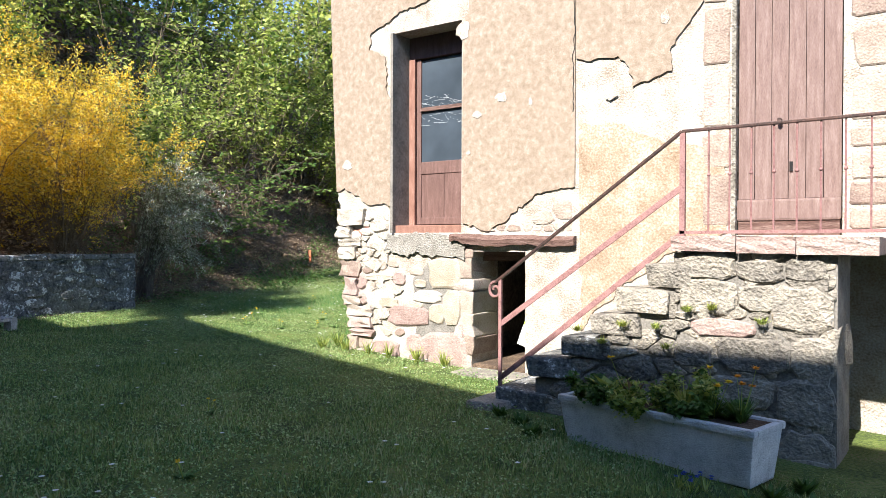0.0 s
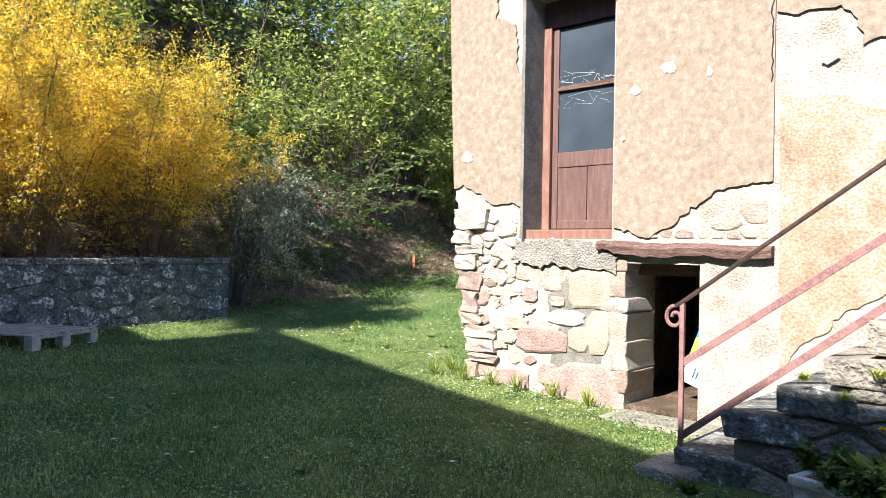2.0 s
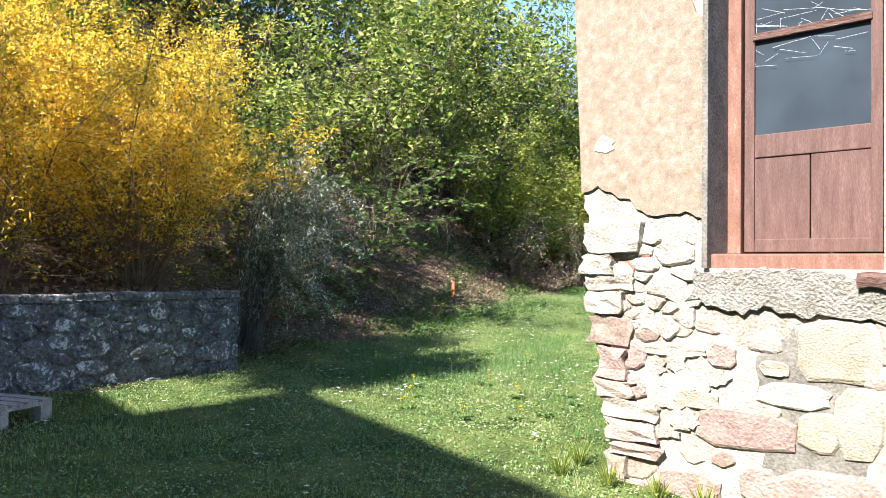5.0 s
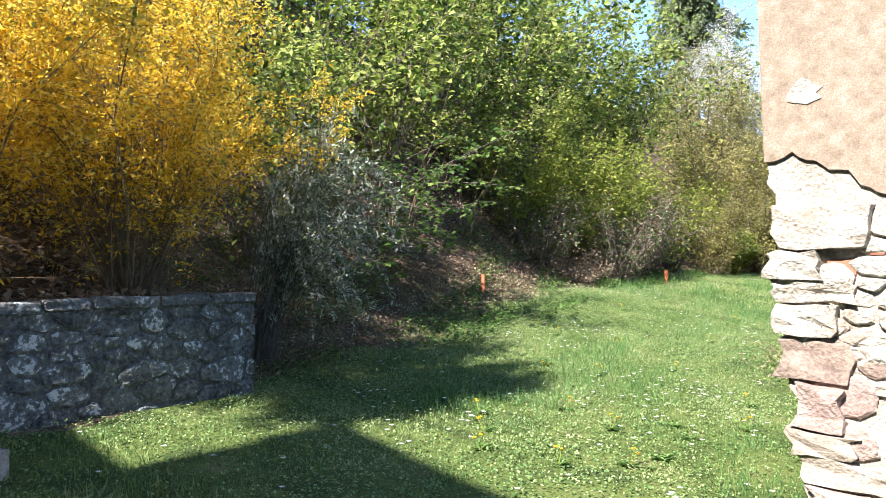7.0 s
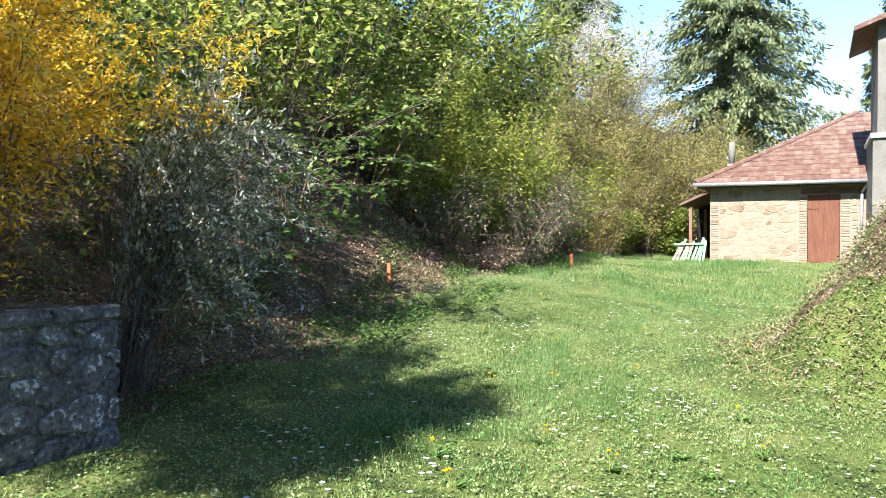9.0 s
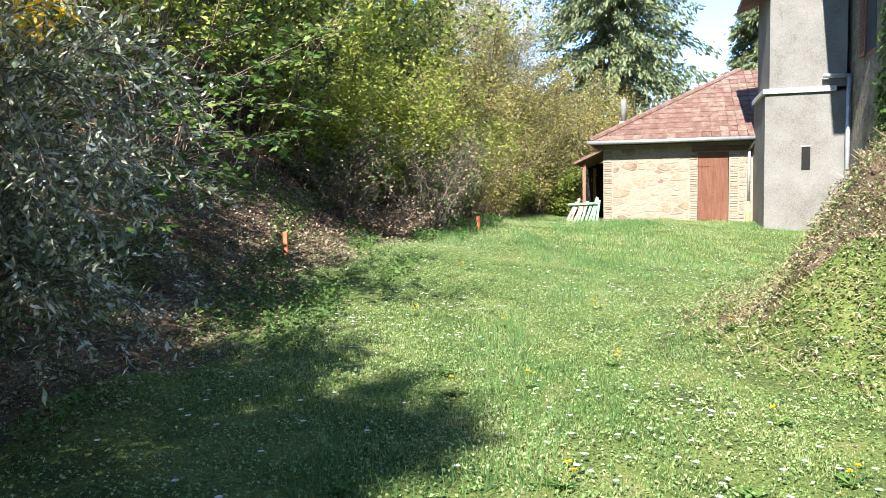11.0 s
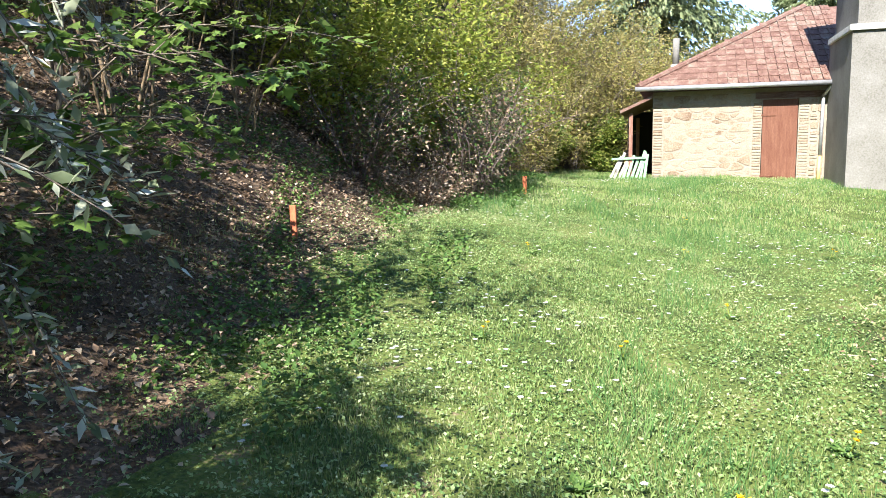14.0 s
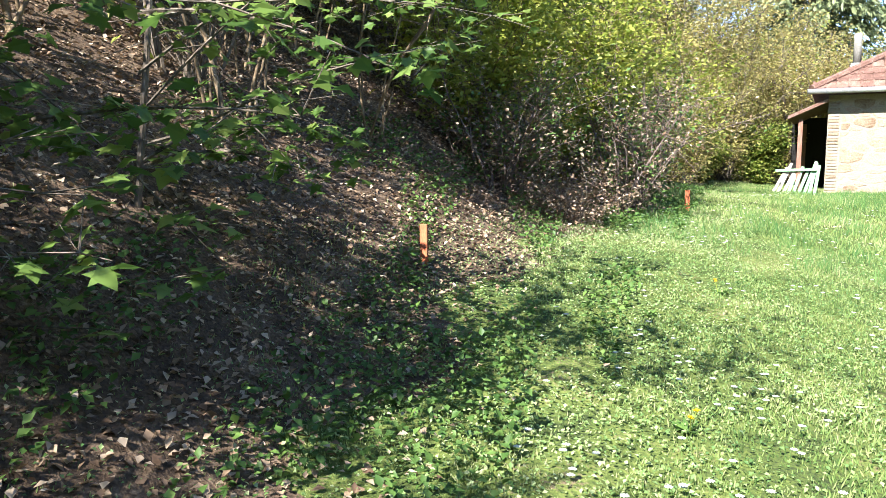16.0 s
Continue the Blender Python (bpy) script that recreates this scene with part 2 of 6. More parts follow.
def box(x0, x1, y0, y1, z0, z1, bm=None):
    bm = bm or bmesh.new()
    bmesh.ops.create_cube(bm, size=1, matrix=Matrix.LocRotScale(((x0 + x1) / 2, (y0 + y1) / 2, (z0 + z1) / 2), None, (x1 - x0, y1 - y0, z1 - z0)))
    return bm


def rod(a, b, r0, r1=None, n=8, bm=None):
    bm = bm or bmesh.new()
    a, b = Vector(a), Vector(b)
    d = b - a
    m = Matrix.Translation((a + b) / 2) @ d.to_track_quat("Z", "Y").to_matrix().to_4x4()
    bmesh.ops.create_cone(bm, cap_ends=True, segments=n, radius1=r0, radius2=r0 if r1 is None else r1, depth=d.length, matrix=m)
    return bm


def raw(name, verts, faces, material, parent=None, label="", smooth=False):
    me = bpy.data.meshes.new(name)
    me.from_pydata(verts, [], faces)
    me.materials.append(material)
    if smooth:
        me.shade_smooth()
    ob = new(name, me)
    ob.parent = parent
    if label:
        ob["label"] = label
    return ob


def cards(name, pts, ax, up, ln, wd, material, parent=None, fold=0.25):
    """Many loose leaves: each a folded rhombus of four points along ax (unit), opening along up x ax."""
    n = len(pts)
    side = np.cross(up, ax)
    side /= np.linalg.norm(side, axis=1, keepdims=True) + 1e-9
    nor = np.cross(ax, side)
    ln, wd = np.asarray(ln).reshape(-1, 1) * np.ones((n, 1)), np.asarray(wd).reshape(-1, 1) * np.ones((n, 1))
    v = np.empty((n, 4, 3))
    v[:, 0] = pts
    v[:, 1] = pts + ax * ln * 0.45 + side * wd / 2 + nor * wd * fold
    v[:, 2] = pts + ax * ln
    v[:, 3] = pts + ax * ln * 0.45 - side * wd / 2 + nor * wd * fold
    me = bpy.data.meshes.new(name)
    me.vertices.add(4 * n)
    me.vertices.foreach_set("co", v.ravel())
    idx = np.arange(4 * n).reshape(n, 4)
    tri = np.concatenate([idx[:, [0, 1, 2]], idx[:, [0, 2, 3]]], 1).ravel()
    me.loops.add(6 * n)
    me.loops.foreach_set("vertex_index", tri)
    me.polygons.add(2 * n)
    me.polygons.foreach_set("loop_start", np.arange(0, 6 * n, 3))
    me.polygons.foreach_set("loop_total", np.full(2 * n, 3))
    me.update(calc_edges=True)
    me.validate()
    me.materials.append(material)
    ob = new(name, me)
    ob.parent = parent
    return ob


def unit(v):
    return v / (np.linalg.norm(v, axis=-1, keepdims=True) + 1e-9)


# ---- ground ----


def smooth01(v):
    v = np.clip(v, 0, 1)
    return v * v * (3 - 2 * v)


def foot_of_hill(y):
    return np.interp(y, [-30, -0.3, 0.4, 2, 4, 6, 9.5, 16, 22, 27, 60], [-4.3, -4.3, -4.9, -5.1, -5.65, -6.3, -6.9, -8.2, -9.3, -9.0, -9.0])


def height(x, y):
    """The lie of the land: a lawn that falls to the right, a wooded bank, a raised bed behind the low wall, a mound."""
    x, y = np.asarray(x, float), np.asarray(y, float)
    z = 0.03 - np.where(x < 0, 0.062, 0.035) * np.clip(x, -14, 14) + 0.010 * np.clip(y, -20, 40)
    d = np.maximum(foot_of_hill(y) - x, 0)
    bank = 0.72 * (np.sqrt(d * d + 0.25) - 0.5)
    bank = np.where(bank > 9, 9 + (bank - 9) * 0.25, bank)
    bed = 0.74 + 0.5 * np.maximum(-5.2 - x, 0)
    w = 1 - smooth01((y + 0.42) / 0.2)
    on = smooth01((-4.32 - x) / 0.12)
    z = z + np.where(x < -4.3, np.maximum(bank, 0) * (1 - w) + np.maximum(bed * 1.0, bank) * w * on, 0)
    z = z + 0.27 * smooth01((-x - 3.2) / 3.2) * smooth01((y - 3) / 5) * (1 - smooth01((y - 14) / 8))
    xm = x - 0.28 * np.maximum(y - 6, 0) + 0.16 * np.sin(y * 1.7) + 0.07 * np.sin(y * 4.3 + x)
    end = 1 - smooth01((y - 12.0) / 4.0)
    z = z + (0.30 * smooth01((xm + 2.7) / 1.6) * smooth01((y - 4.4) / 2.2) + 1.60 * smooth01((xm + 1.68) / 1.4) * smooth01((y - 3.7) / 2.4)) * end
    z = z + 0.07 * end * smooth01((x + 2.3) / 0.9) * smooth01((y - 4.2) / 1.2) * (np.sin(x * 5.1 + y * 1.3) * np.sin(y * 3.7) + 0.6 * np.sin(x * 11 + y * 5) * np.sin(y * 9 - x * 4))
    z = z + 0.24 * smooth01((y - 12) / 6) * smooth01((x + 6.5) / 3.5)
    far = smooth01((y - 30) / 25)
    z = z + far * 1.5
    return z


def lay_ground():
    gx = np.unique(np.concatenate([np.linspace(-60, -16, 23), np.linspace(-16, -4.6, 58), np.linspace(-4.6, -4.2, 14), np.linspace(-4.2, 0.6, 56), np.linspace(0.6, 8, 40), np.linspace(8, 60, 27)]))
    gy = np.unique(np.concatenate([np.linspace(-45, -10, 36), np.linspace(-10, 26, 180), np.linspace(26, 90, 33)]))
    X, Y = np.meshgrid(gx, gy)
    Z = height(X, Y)
    rng = np.random.default_rng(3)
    Z = Z + 0.012 * np.sin(X * 5.1 + np.sin(Y * 3.3)) * np.cos(Y * 4.3 + X) + rng.normal(0, 0.004, Z.shape)
    nx, ny = len(gx), len(gy)
    verts = np.stack([X, Y, Z], -1).reshape(-1, 3)
    i = np.arange(nx * ny).reshape(ny, nx)
    quads = np.stack([i[:-1, :-1], i[:-1, 1:], i[1:, 1:], i[1:, :-1]], -1).reshape(-1, 4)
    ob = raw("ground", verts.tolist(), quads.tolist(), M["soil"], smooth=True)
    ob.data.materials.append(M["litter"])
    c = verts[quads].mean(1)
    wob = 0.35 * np.sin(c[:, 1] * 2.3 + np.sin(c[:, 0] * 3.1))
    lit = (c[:, 0] < foot_of_hill(c[:, 1]) + 0.25 * np.sin(c[:, 1] * 3)) | ((c[:, 0] + wob > -1.45 + 0.28 * np.maximum(c[:, 1] - 6, 0)) & (c[:, 1] + wob > 4.8) & (c[:, 1] < 14) & (c[:, 0] < 8))
    ob.data.polygons.foreach_set("material_index", lit.astype(np.int32))
    far = 900.0
    fv = [(-far, -far, -1.2), (far, -far, -1.2), (far, far, -1.2), (-far, far, -1.2)]
    tagged(ob, "mown lawn rising to a wooded bank with leaf litter", "ground", kind="structure")
    o2 = raw("ground_far", fv, [(0, 1, 2, 3)], M["soil"])
    tagged(o2, "grassy land reaching the horizon", "ground", kind="structure")
    return ob


ground = lay_ground()


# ---- walls and built structure ----


def jag(pts, amp=0.02, step=0.06, seed=1, closed=True, wave=0.0):
    """Breaks straight runs into a ragged outline."""
    r = random.Random(seed)
    out = []
    n = len(pts)
    for k in range(n if closed else n - 1):
        a, b = Vector(pts[k]), Vector(pts[(k + 1) % n])
        m = max(1, int((b - a).length / step)) if (b - a).length < 1.1 else 1
        nrm = Vector((-(b - a).y, (b - a).x)).normalized() if m > 1 else Vector((0, 0))
        for j in range(m):
            p = a.lerp(b, j / m)
            if j:
                p = p + nrm * (r.uniform(-amp, amp) * (0.4 if r.random() < 0.6 else 1.3) + wave * noise.noise((p.x * 4.0, p.y * 4.0, seed)))
            out.append((p.x, p.y))
    return out


def slab(outer, holes, y0, y1, bm=None):
    """A plate in the x-z plane with holes through it, from y0 to y1."""
    bm = bm or bmesh.new()
    edges = []
    for loop in [outer, *holes]:
        vs = [bm.verts.new((x, y0, z)) for x, z in loop]
        edges += [bm.edges.new((vs[k], vs[(k + 1) % len(vs)])) for k in range(len(vs))]
    got = bmesh.ops.triangle_fill(bm, use_beauty=True, use_dissolve=False, edges=edges)
    faces = [f for f in got["geom"] if isinstance(f, bmesh.types.BMFace)]
    ext = bmesh.ops.extrude_face_region(bm, geom=faces)
    bmesh.ops.translate(bm, verts=[v for v in ext["geom"] if isinstance(v, bmesh.types.BMVert)], vec=(0, y1 - y0, 0))
    return bm


def rect(x0, x1, z0, z1):
    return [(x0, z0), (x1, z0), (x1, z1), (x0, z1)]


def stone_mesh(name, w, h, proud, rng, n=9, chip=0.25):
    """A dressed or field stone: a rounded irregular face, standing proud of the wall towards -y, centred on its own middle."""
    outline, n, lo = [], 8, min(w, h)
    for sx, sz, flip in ((1, -1, 0), (1, 1, 1), (-1, 1, 0), (-1, -1, 1)):
        a, b = rng.uniform(0.06, 0.38) * lo * 0.5, rng.uniform(0.06, 0.38) * lo * 0.5
        ex, ez = w / 2 - rng.uniform(0, 0.07) * lo, h / 2 - rng.uniform(0, 0.10) * lo
        two = [(sx * (ex - a), sz * ez), (sx * ex, sz * (ez - b))]
        outline += two[::-1] if flip else two
    verts = [(x, 0.03, z) for x, z in outline]
    verts += [(x * 0.99, -proud * rng.uniform(0.2, 0.6), z * 0.99) for x, z in outline]
    f = min(0.014, 0.12 * min(w, h))
    verts += [(x - math.copysign(min(abs(x), f), x), -proud * rng.uniform(0.8, 1.15), z - math.copysign(min(abs(z), f), z)) for x, z in outline]
    verts.append((rng.uniform(-.1, .1) * w, -proud * rng.uniform(0.9, 1.3), rng.uniform(-.1, .1) * h))
    faces = []
    for k in range(n):
        q = (k + 1) % n
        faces += [(k, q, n + q, n + k), (n + k, n + q, 2 * n + q, 2 * n + k), (2 * n + k, 2 * n + q, 3 * n)]
    me = bpy.data.meshes.new(name)
    me.from_pydata(verts, [], faces)
    return me


def courses(x0, x1, z0, z1, hs, ws, rng, joint=0.02):
    """Rows of stones of uneven height and width: middle, width, height."""
    out = []
    z = z0
    while z < z1 - 0.04:
        h = min(rng.uniform(*hs), z1 - z)
        if z1 - z - h < hs[0] * 0.6:
            h = z1 - z
        x = x0 + rng.uniform(0, 0.02)
        while x < x1 - 0.04:
            w = min(rng.uniform(*ws), x1 - x)
            if x1 - x - w < ws[0] * 0.6:
                w = x1 - x
            if h > 1.3 * hs[0] and rng.random() < 0.3:
                k = rng.uniform(0.35, 0.65)
                out.append((x + w / 2, z + h * k / 2, w - joint, h * k - joint))
                out.append((x + w / 2, z + h * (1 + k) / 2, w - joint, h * (1 - k) - joint))
            else:
                out.append((x + w / 2, z + h / 2 + rng.uniform(-.008, .008), w - joint, h - joint * rng.uniform(0.7, 1.3)))
            x += w
        z += h
    return out


def set_stones(parent, spots, material, proud, seed, y=0.0, turn=None, skip=None, tumble=0.03):
    """Stones as objects of their own on a few shared meshes, scaled a little to fit their beds."""
    rng = random.Random(seed)
    pool = {}
    for x, z, w, h in spots:
        if skip and skip(x, z, w, h):
            continue
        key = (round(w / 0.08), round(h / 0.05))
        kept = pool.setdefault(key, [])
        if len(kept) < 3:
            me = stone_mesh("stone", w, h, proud, rng, rng.choice((7, 8, 8, 9)))
            me.materials.append(material)
            kept.append((me, w, h))
        me, w0, h0 = rng.choice(kept)
        ob = new("stone", me)
        ob.parent = parent
        ob.matrix_basis = (turn or Matrix()) @ Matrix.LocRotScale((x, y, z), Euler((0, rng.uniform(-tumble, tumble), 0)), (w / w0, 1, h / h0))
    return


def rubble_cells(x0, x1, z0, z1, size, rng, flat_=1.7):
    """Random rubble: the cells round scattered points, wider than high, as convex outlines."""
    pts, tries = [], 0
    while tries < 900:
        p = (rng.uniform(x0, x1), rng.uniform(z0, z1))
        s = size * rng.choice((0.55, 0.8, 1.0, 1.35))
        if all(math.hypot(p[0] - q[0], (p[1] - q[1]) * flat_) > 0.5 * (s + q[2]) for q in pts):
            pts.append((*p, s))
        tries += 1
    cells = []
    for k, (px, pz, ps) in enumerate(pts):
        poly = [(x0, z0), (x1, z0), (x1, z1), (x0, z1)]
        for j, (qx, qz, qs) in enumerate(pts):
            if j == k or math.hypot(px - qx, (pz - qz) * flat_) > 4 * size:
                continue
            f = ps / (ps + qs)
            mx, mz = px + (qx - px) * f, pz + (qz - pz) * f
            nx, nz = qx - px, (qz - pz) * flat_ * flat_
            out = []
            for a, b in zip(poly, poly[1:] + poly[:1]):
                da, db = (a[0] - mx) * nx + (a[1] - mz) * nz, (b[0] - mx) * nx + (b[1] - mz) * nz
                if da <= 0:
                    out.append(a)
                if (da < 0) != (db < 0):
                    t = da / (da - db)
                    out.append((a[0] + (b[0] - a[0]) * t, a[1] + (b[1] - a[1]) * t))
            poly = out
            if len(poly) < 3:
                break
        if len(poly) >= 3:
            cells.append(poly)
    return cells


def set_rubble(parent, cells, material, proud, joint, seed, y=0.0, turn=None, skip=None):
    """Each cell becomes a stone with cut corners, drawn in by the joint and standing a little proud."""
    rng = random.Random(seed)
    for poly in cells:
        cx, cz = sum(p[0] for p in poly) / len(poly), sum(p[1] for p in poly) / len(poly)
        w, h = max(p[0] for p in poly) - min(p[0] for p in poly), max(p[1] for p in poly) - min(p[1] for p in poly)
        if min(w, h) < 0.045 or (skip and skip(cx, cz, w, h)):
            continue
        ring = []
        for a, b in zip(poly, poly[1:] + poly[:1]):
            if math.hypot(a[0] - b[0], a[1] - b[1]) < 0.03:
                continue
            for t in (rng.uniform(0.10, 0.22), rng.uniform(0.78, 0.90)):
                ring.append((a[0] + (b[0] - a[0]) * t - cx, a[1] + (b[1] - a[1]) * t - cz))
        n = len(ring)
        if n < 6:
            continue
        k1 = 1 - 2 * joint / max(min(w, h), 0.06) * rng.uniform(0.6, 1.2)
        p = proud * rng.uniform(0.3, 1.3)
        k2 = k1 - rng.uniform(0.10, 0.22)
        verts = [(x * k1, 0.03, z * k1) for x, z in ring]
        verts += [(x * k1 * 0.995, -p * rng.uniform(0.35, 0.75), z * k1 * 0.995) for x, z in ring]
        verts += [(x * k2, -p * rng.uniform(0.8, 1.2), z * k2) for x, z in ring]
        verts.append((0, -p * rng.uniform(0.8, 1.35), 0))
        faces = []
        for i in range(n):
            q = (i + 1) % n
            faces += [(i, q, n + q, n + i), (n + i, n + q, 2 * n + q, 2 * n + i), (2 * n + i, 2 * n + q, 3 * n)]
        me = bpy.data.meshes.new("stone")
        me.from_pydata(verts, [], faces)
        me.materials.append(material)
        ob = new("stone", me)
        ob.parent = parent
        ob.matrix_basis = (turn or Matrix()) @ Matrix.Translation((cx, y, cz))


# the old house beside the lawn: its front lies along x
house = thing("house", "old two-storey house of rubble stone with flaking ochre roughcast", "house")
DOOR, CELLAR, SHUT = (0.72, 1.66, 1.40, 3.66), (1.80, 2.44, -0.25, 1.20), (4.45, 5.27, 1.36, 3.85)
HX = 9.5


def corner_x(z):
    """The corner leans out as it rises and is worn back at its foot."""
    return float(np.interp(z, [-0.2, 0.1, 0.7, 1.2, 1.85, 3.0, 5.0], [0.13, 0.10, 0.0, -0.06, -0.135, -0.19, -0.27]))


rc = random.Random(15)
worn_edge = [(corner_x(z) + rc.uniform(-0.012, 0.03) * (1.0 if z < 1.9 else 0.2), float(z)) for z in np.arange(4.95, -0.2, -0.05)]
wall_out = [(0.12, -0.9), (HX, -0.9), (HX, 5.0), (-0.26, 5.0)] + worn_edge
part("wall", slab(wall_out, [rect(*DOOR), rect(*CELLAR), rect(*SHUT)], 0.035, 0.55), M["lime"], house, "stone wall with cream lime mortar")
bm = box(0.0, 0.5, 0.55, 2.3, -0.9, 5.0)
box(HX - 0.5, HX, 0.55, 5.0, -0.9, 6.6, bm)
box(0.0, HX, 2.3, 2.7, -0.9, 5.0, bm)
part("side_wall", bm, M["lime"], house)
bm = box(0.5, HX - 0.5, 0.55, 2.3, 1.24, 1.34)
part("upper_floor", bm, M["oldwood"], house)
bm = slab([(-0.16, 5.0), (HX + 0.2, 5.0), (HX + 0.2, 5.1), (-0.16, 5.1)], [], -0.2, 2.8)
part("eaves_board", bm, M["oldwood"], house)
bm = bmesh.new()
rv = [bm.verts.new(p) for p in [(-0.2, -0.3, 5.104), (HX + 0.3, -0.3, 5.104), (HX + 0.3, 1.3, 5.6), (-0.2, 1.3, 5.6), (-0.2, 2.9, 5.104), (HX + 0.3, 2.9, 5.104)]]
for f in ((0, 1, 2, 3), (3, 2, 5, 4), (0, 3, 4), (1, 5, 2), (0, 4, 5, 1)):
    bm.faces.new([rv[k] for k in f])
part("roof", bm, M["tile"], house)
# coats of render standing proud of the stone
ochre_left = jag([(-0.145, 1.90), (-0.02, 1.94), (0.30, 1.76), (0.70, 1.70), (0.715, 2.9), (0.64, 3.0), (0.60, 3.42), (0.36, 3.52), (0.40, 3.72), (0.62, 3.80), (1.30, 3.98), (1.78, 3.92), (1.72, 3.62), (1.68, 3.45), (1.68, 1.50), (1.95, 1.42), (2.20, 1.50), (2.36, 1.66), (2.62, 1.78), (2.985, 1.83), (2.985, 4.98), (-0.275, 4.98), (-0.20, 3.0)], 0.014, 0.035, 11, True, 0.04)
part("render_coat", slab(ochre_left, [], 0.016, 0.04), M["roughcast"], house, "ochre roughcast, broken away at its lower edge")
ochre_right = jag([(2.992, 3.06), (3.22, 3.03), (3.42, 3.02), (3.50, 2.93), (3.56, 2.72), (3.92, 2.82), (3.90, 3.0), (4.05, 3.2), (4.2, 3.45), (4.2, 4.98), (2.992, 4.98)], 0.014, 0.035, 12, True, 0.05)
part("render_coat", slab(ochre_right, [], 0.016, 0.04), M["roughcast"], house)
low_right = jag([(3.02, 2.45), (3.4, 2.40), (3.62, 2.28), (3.95, 2.18), (4.40, 2.1), (4.40, 1.38), (3.9, 1.2), (3.4, 0.85), (3.05, 0.45), (3.04, 1.2)], 0.012, 0.035, 13, True, 0.05)
part("render_coat", slab(low_right, [], 0.024, 0.04), M["pale"], house, "pale orange smooth render")
right_end = jag([(5.75, 1.36), (HX, 1.36), (HX, 4.98), (5.6, 4.98), (5.6, 3.2), (5.8, 2.6)], 0.03, 0.08, 14)
part("render_coat", slab(right_end, [], 0.0, 0.04), M["pale"], house)
sill_band = jag([(0.60, 1.20), (0.95, 1.13), (1.35, 1.16), (1.72, 1.10), (1.74, 1.26), (1.70, 1.375), (0.66, 1.39)], 0.02, 0.04, 21, True, 0.06)
part("sill_bed", slab(sill_band, [], 0.002, 0.04), M["band"], house, "coarse grey mortar bed under the sill")
part("joint_bed", slab(jag([(0.95, -0.3), (1.70, -0.3), (1.70, 1.12), (1.3, 1.10), (1.02, 0.9), (1.08, 0.45)], 0.02, 0.05, 22, True, 0.06), [], 0.031, 0.04), M["mortar"], house, "earthy joints between the rubble")
# glazed door in its deep reveal
dx0, dx1, dz0, dz1 = DOOR
bm = box(dx0 - 0.015, dx0 + 0.02, 0.0, 0.36, dz0, dz1)
part("reveal", bm, M["mortar"], house, "rough grey mortar reveal")
door = new("door")
door["label"] = "half-glazed brown wooden door with dusty, sky-tinted panes"
door.parent = house
door.matrix_basis = Matrix()
bm = box(dx0, dx0 + 0.10, 0.30, 0.38, dz0 + 0.09, dz1 - 0.25)
box(dx1 - 0.06, dx1, 0.30, 0.38, dz0 + 0.09, dz1 - 0.25, bm)
part("door_frame", bm, M["red_frame"], door, bevel=0.006)
part("head_board", box(dx0, dx1, 0.31, 0.40, dz1 - 0.25, dz1), M["brown"], door)
part("threshold", box(dx0 + 0.02, dx1 + 0.02, 0.05, 0.40, dz0 - 0.05, dz0 + 0.085), M["red_frame"], door, "faded red wooden sill", bevel=0.01)
lx0, lx1 = dx0 + 0.11, dx1 - 0.07
bm = box(lx0, lx0 + 0.06, 0.33, 0.38, dz0 + 0.10, dz1 - 0.26)
box(lx1 - 0.06, lx1, 0.33, 0.38, dz0 + 0.10, dz1 - 0.26, bm)
part("stile", bm, M["brown"], door, bevel=0.005)
part("rail", box(lx0 + 0.06, lx1 - 0.06, 0.335, 0.375, dz0 + 0.68, dz0 + 0.82), M["brown"], door, bevel=0.006)
part("bottom_rail", box(lx0 + 0.06, lx1 - 0.06, 0.335, 0.375, dz0 + 0.10, dz0 + 0.18), M["brown"], door, bevel=0.006)
part("glazing_bar", box(lx0 + 0.05, lx1 - 0.05, 0.32, 0.37, dz0 + 1.40, dz0 + 1.445), M["oldwood"], door, "cracked grey-brown glazing bar", bevel=0.006)
mid = (lx0 + lx1) / 2
part("panel", box(lx0 + 0.05, mid - 0.004, 0.345, 0.365, dz0 + 0.16, dz0 + 0.70), M["brown"], door, bevel=0.004)
part("panel", box(mid + 0.004, lx1 - 0.05, 0.343, 0.365, dz0 + 0.15, dz0 + 0.70), M["brown"], door, bevel=0.004)
part("pane", box(lx0 + 0.05, lx1 - 0.05, 0.35, 0.356, dz0 + 0.82, dz0 + 1.405), M["glass"], door, "dusty glass with the sky's reflection painted in as bluish grey")
part("pane", box(lx0 + 0.05, lx1 - 0.05, 0.35, 0.356, dz0 + 1.44, dz1 - 0.27), M["glass"], door, "dusty glass with the sky's reflection painted in as bluish grey")
# cellar opening
cx0, cx1, cz0, cz1 = CELLAR
bm = bmesh.new()
rng = random.Random(4)
n = 26
for k in range(n + 1):
    x = 1.55 + (3.0 - 1.55) * k / n
    sag = 0.010 * math.sin(k * 0.5) + 0.007 * rng.uniform(-1, 1)
    top, bot = 1.385 + sag * 0.5 - 0.03 * (k / n), 1.265 + sag + (0.04 if k < 3 else 0)
    for yy, zz in ((-0.03, bot), (-0.045, (top + bot) / 2 + 0.01), (-0.02, top), (0.3, top), (0.3, bot)):
        bm.verts.new((x, yy + rng.uniform(-.004, .004), zz))
bm.verts.ensure_lookup_table()
for k in range(n):
    for j in range(5):
        a, b = 5 * k + j, 5 * k + (j + 1) % 5
        bm.faces.new([bm.verts[i] for i in (a, b, b + 5, a + 5)])
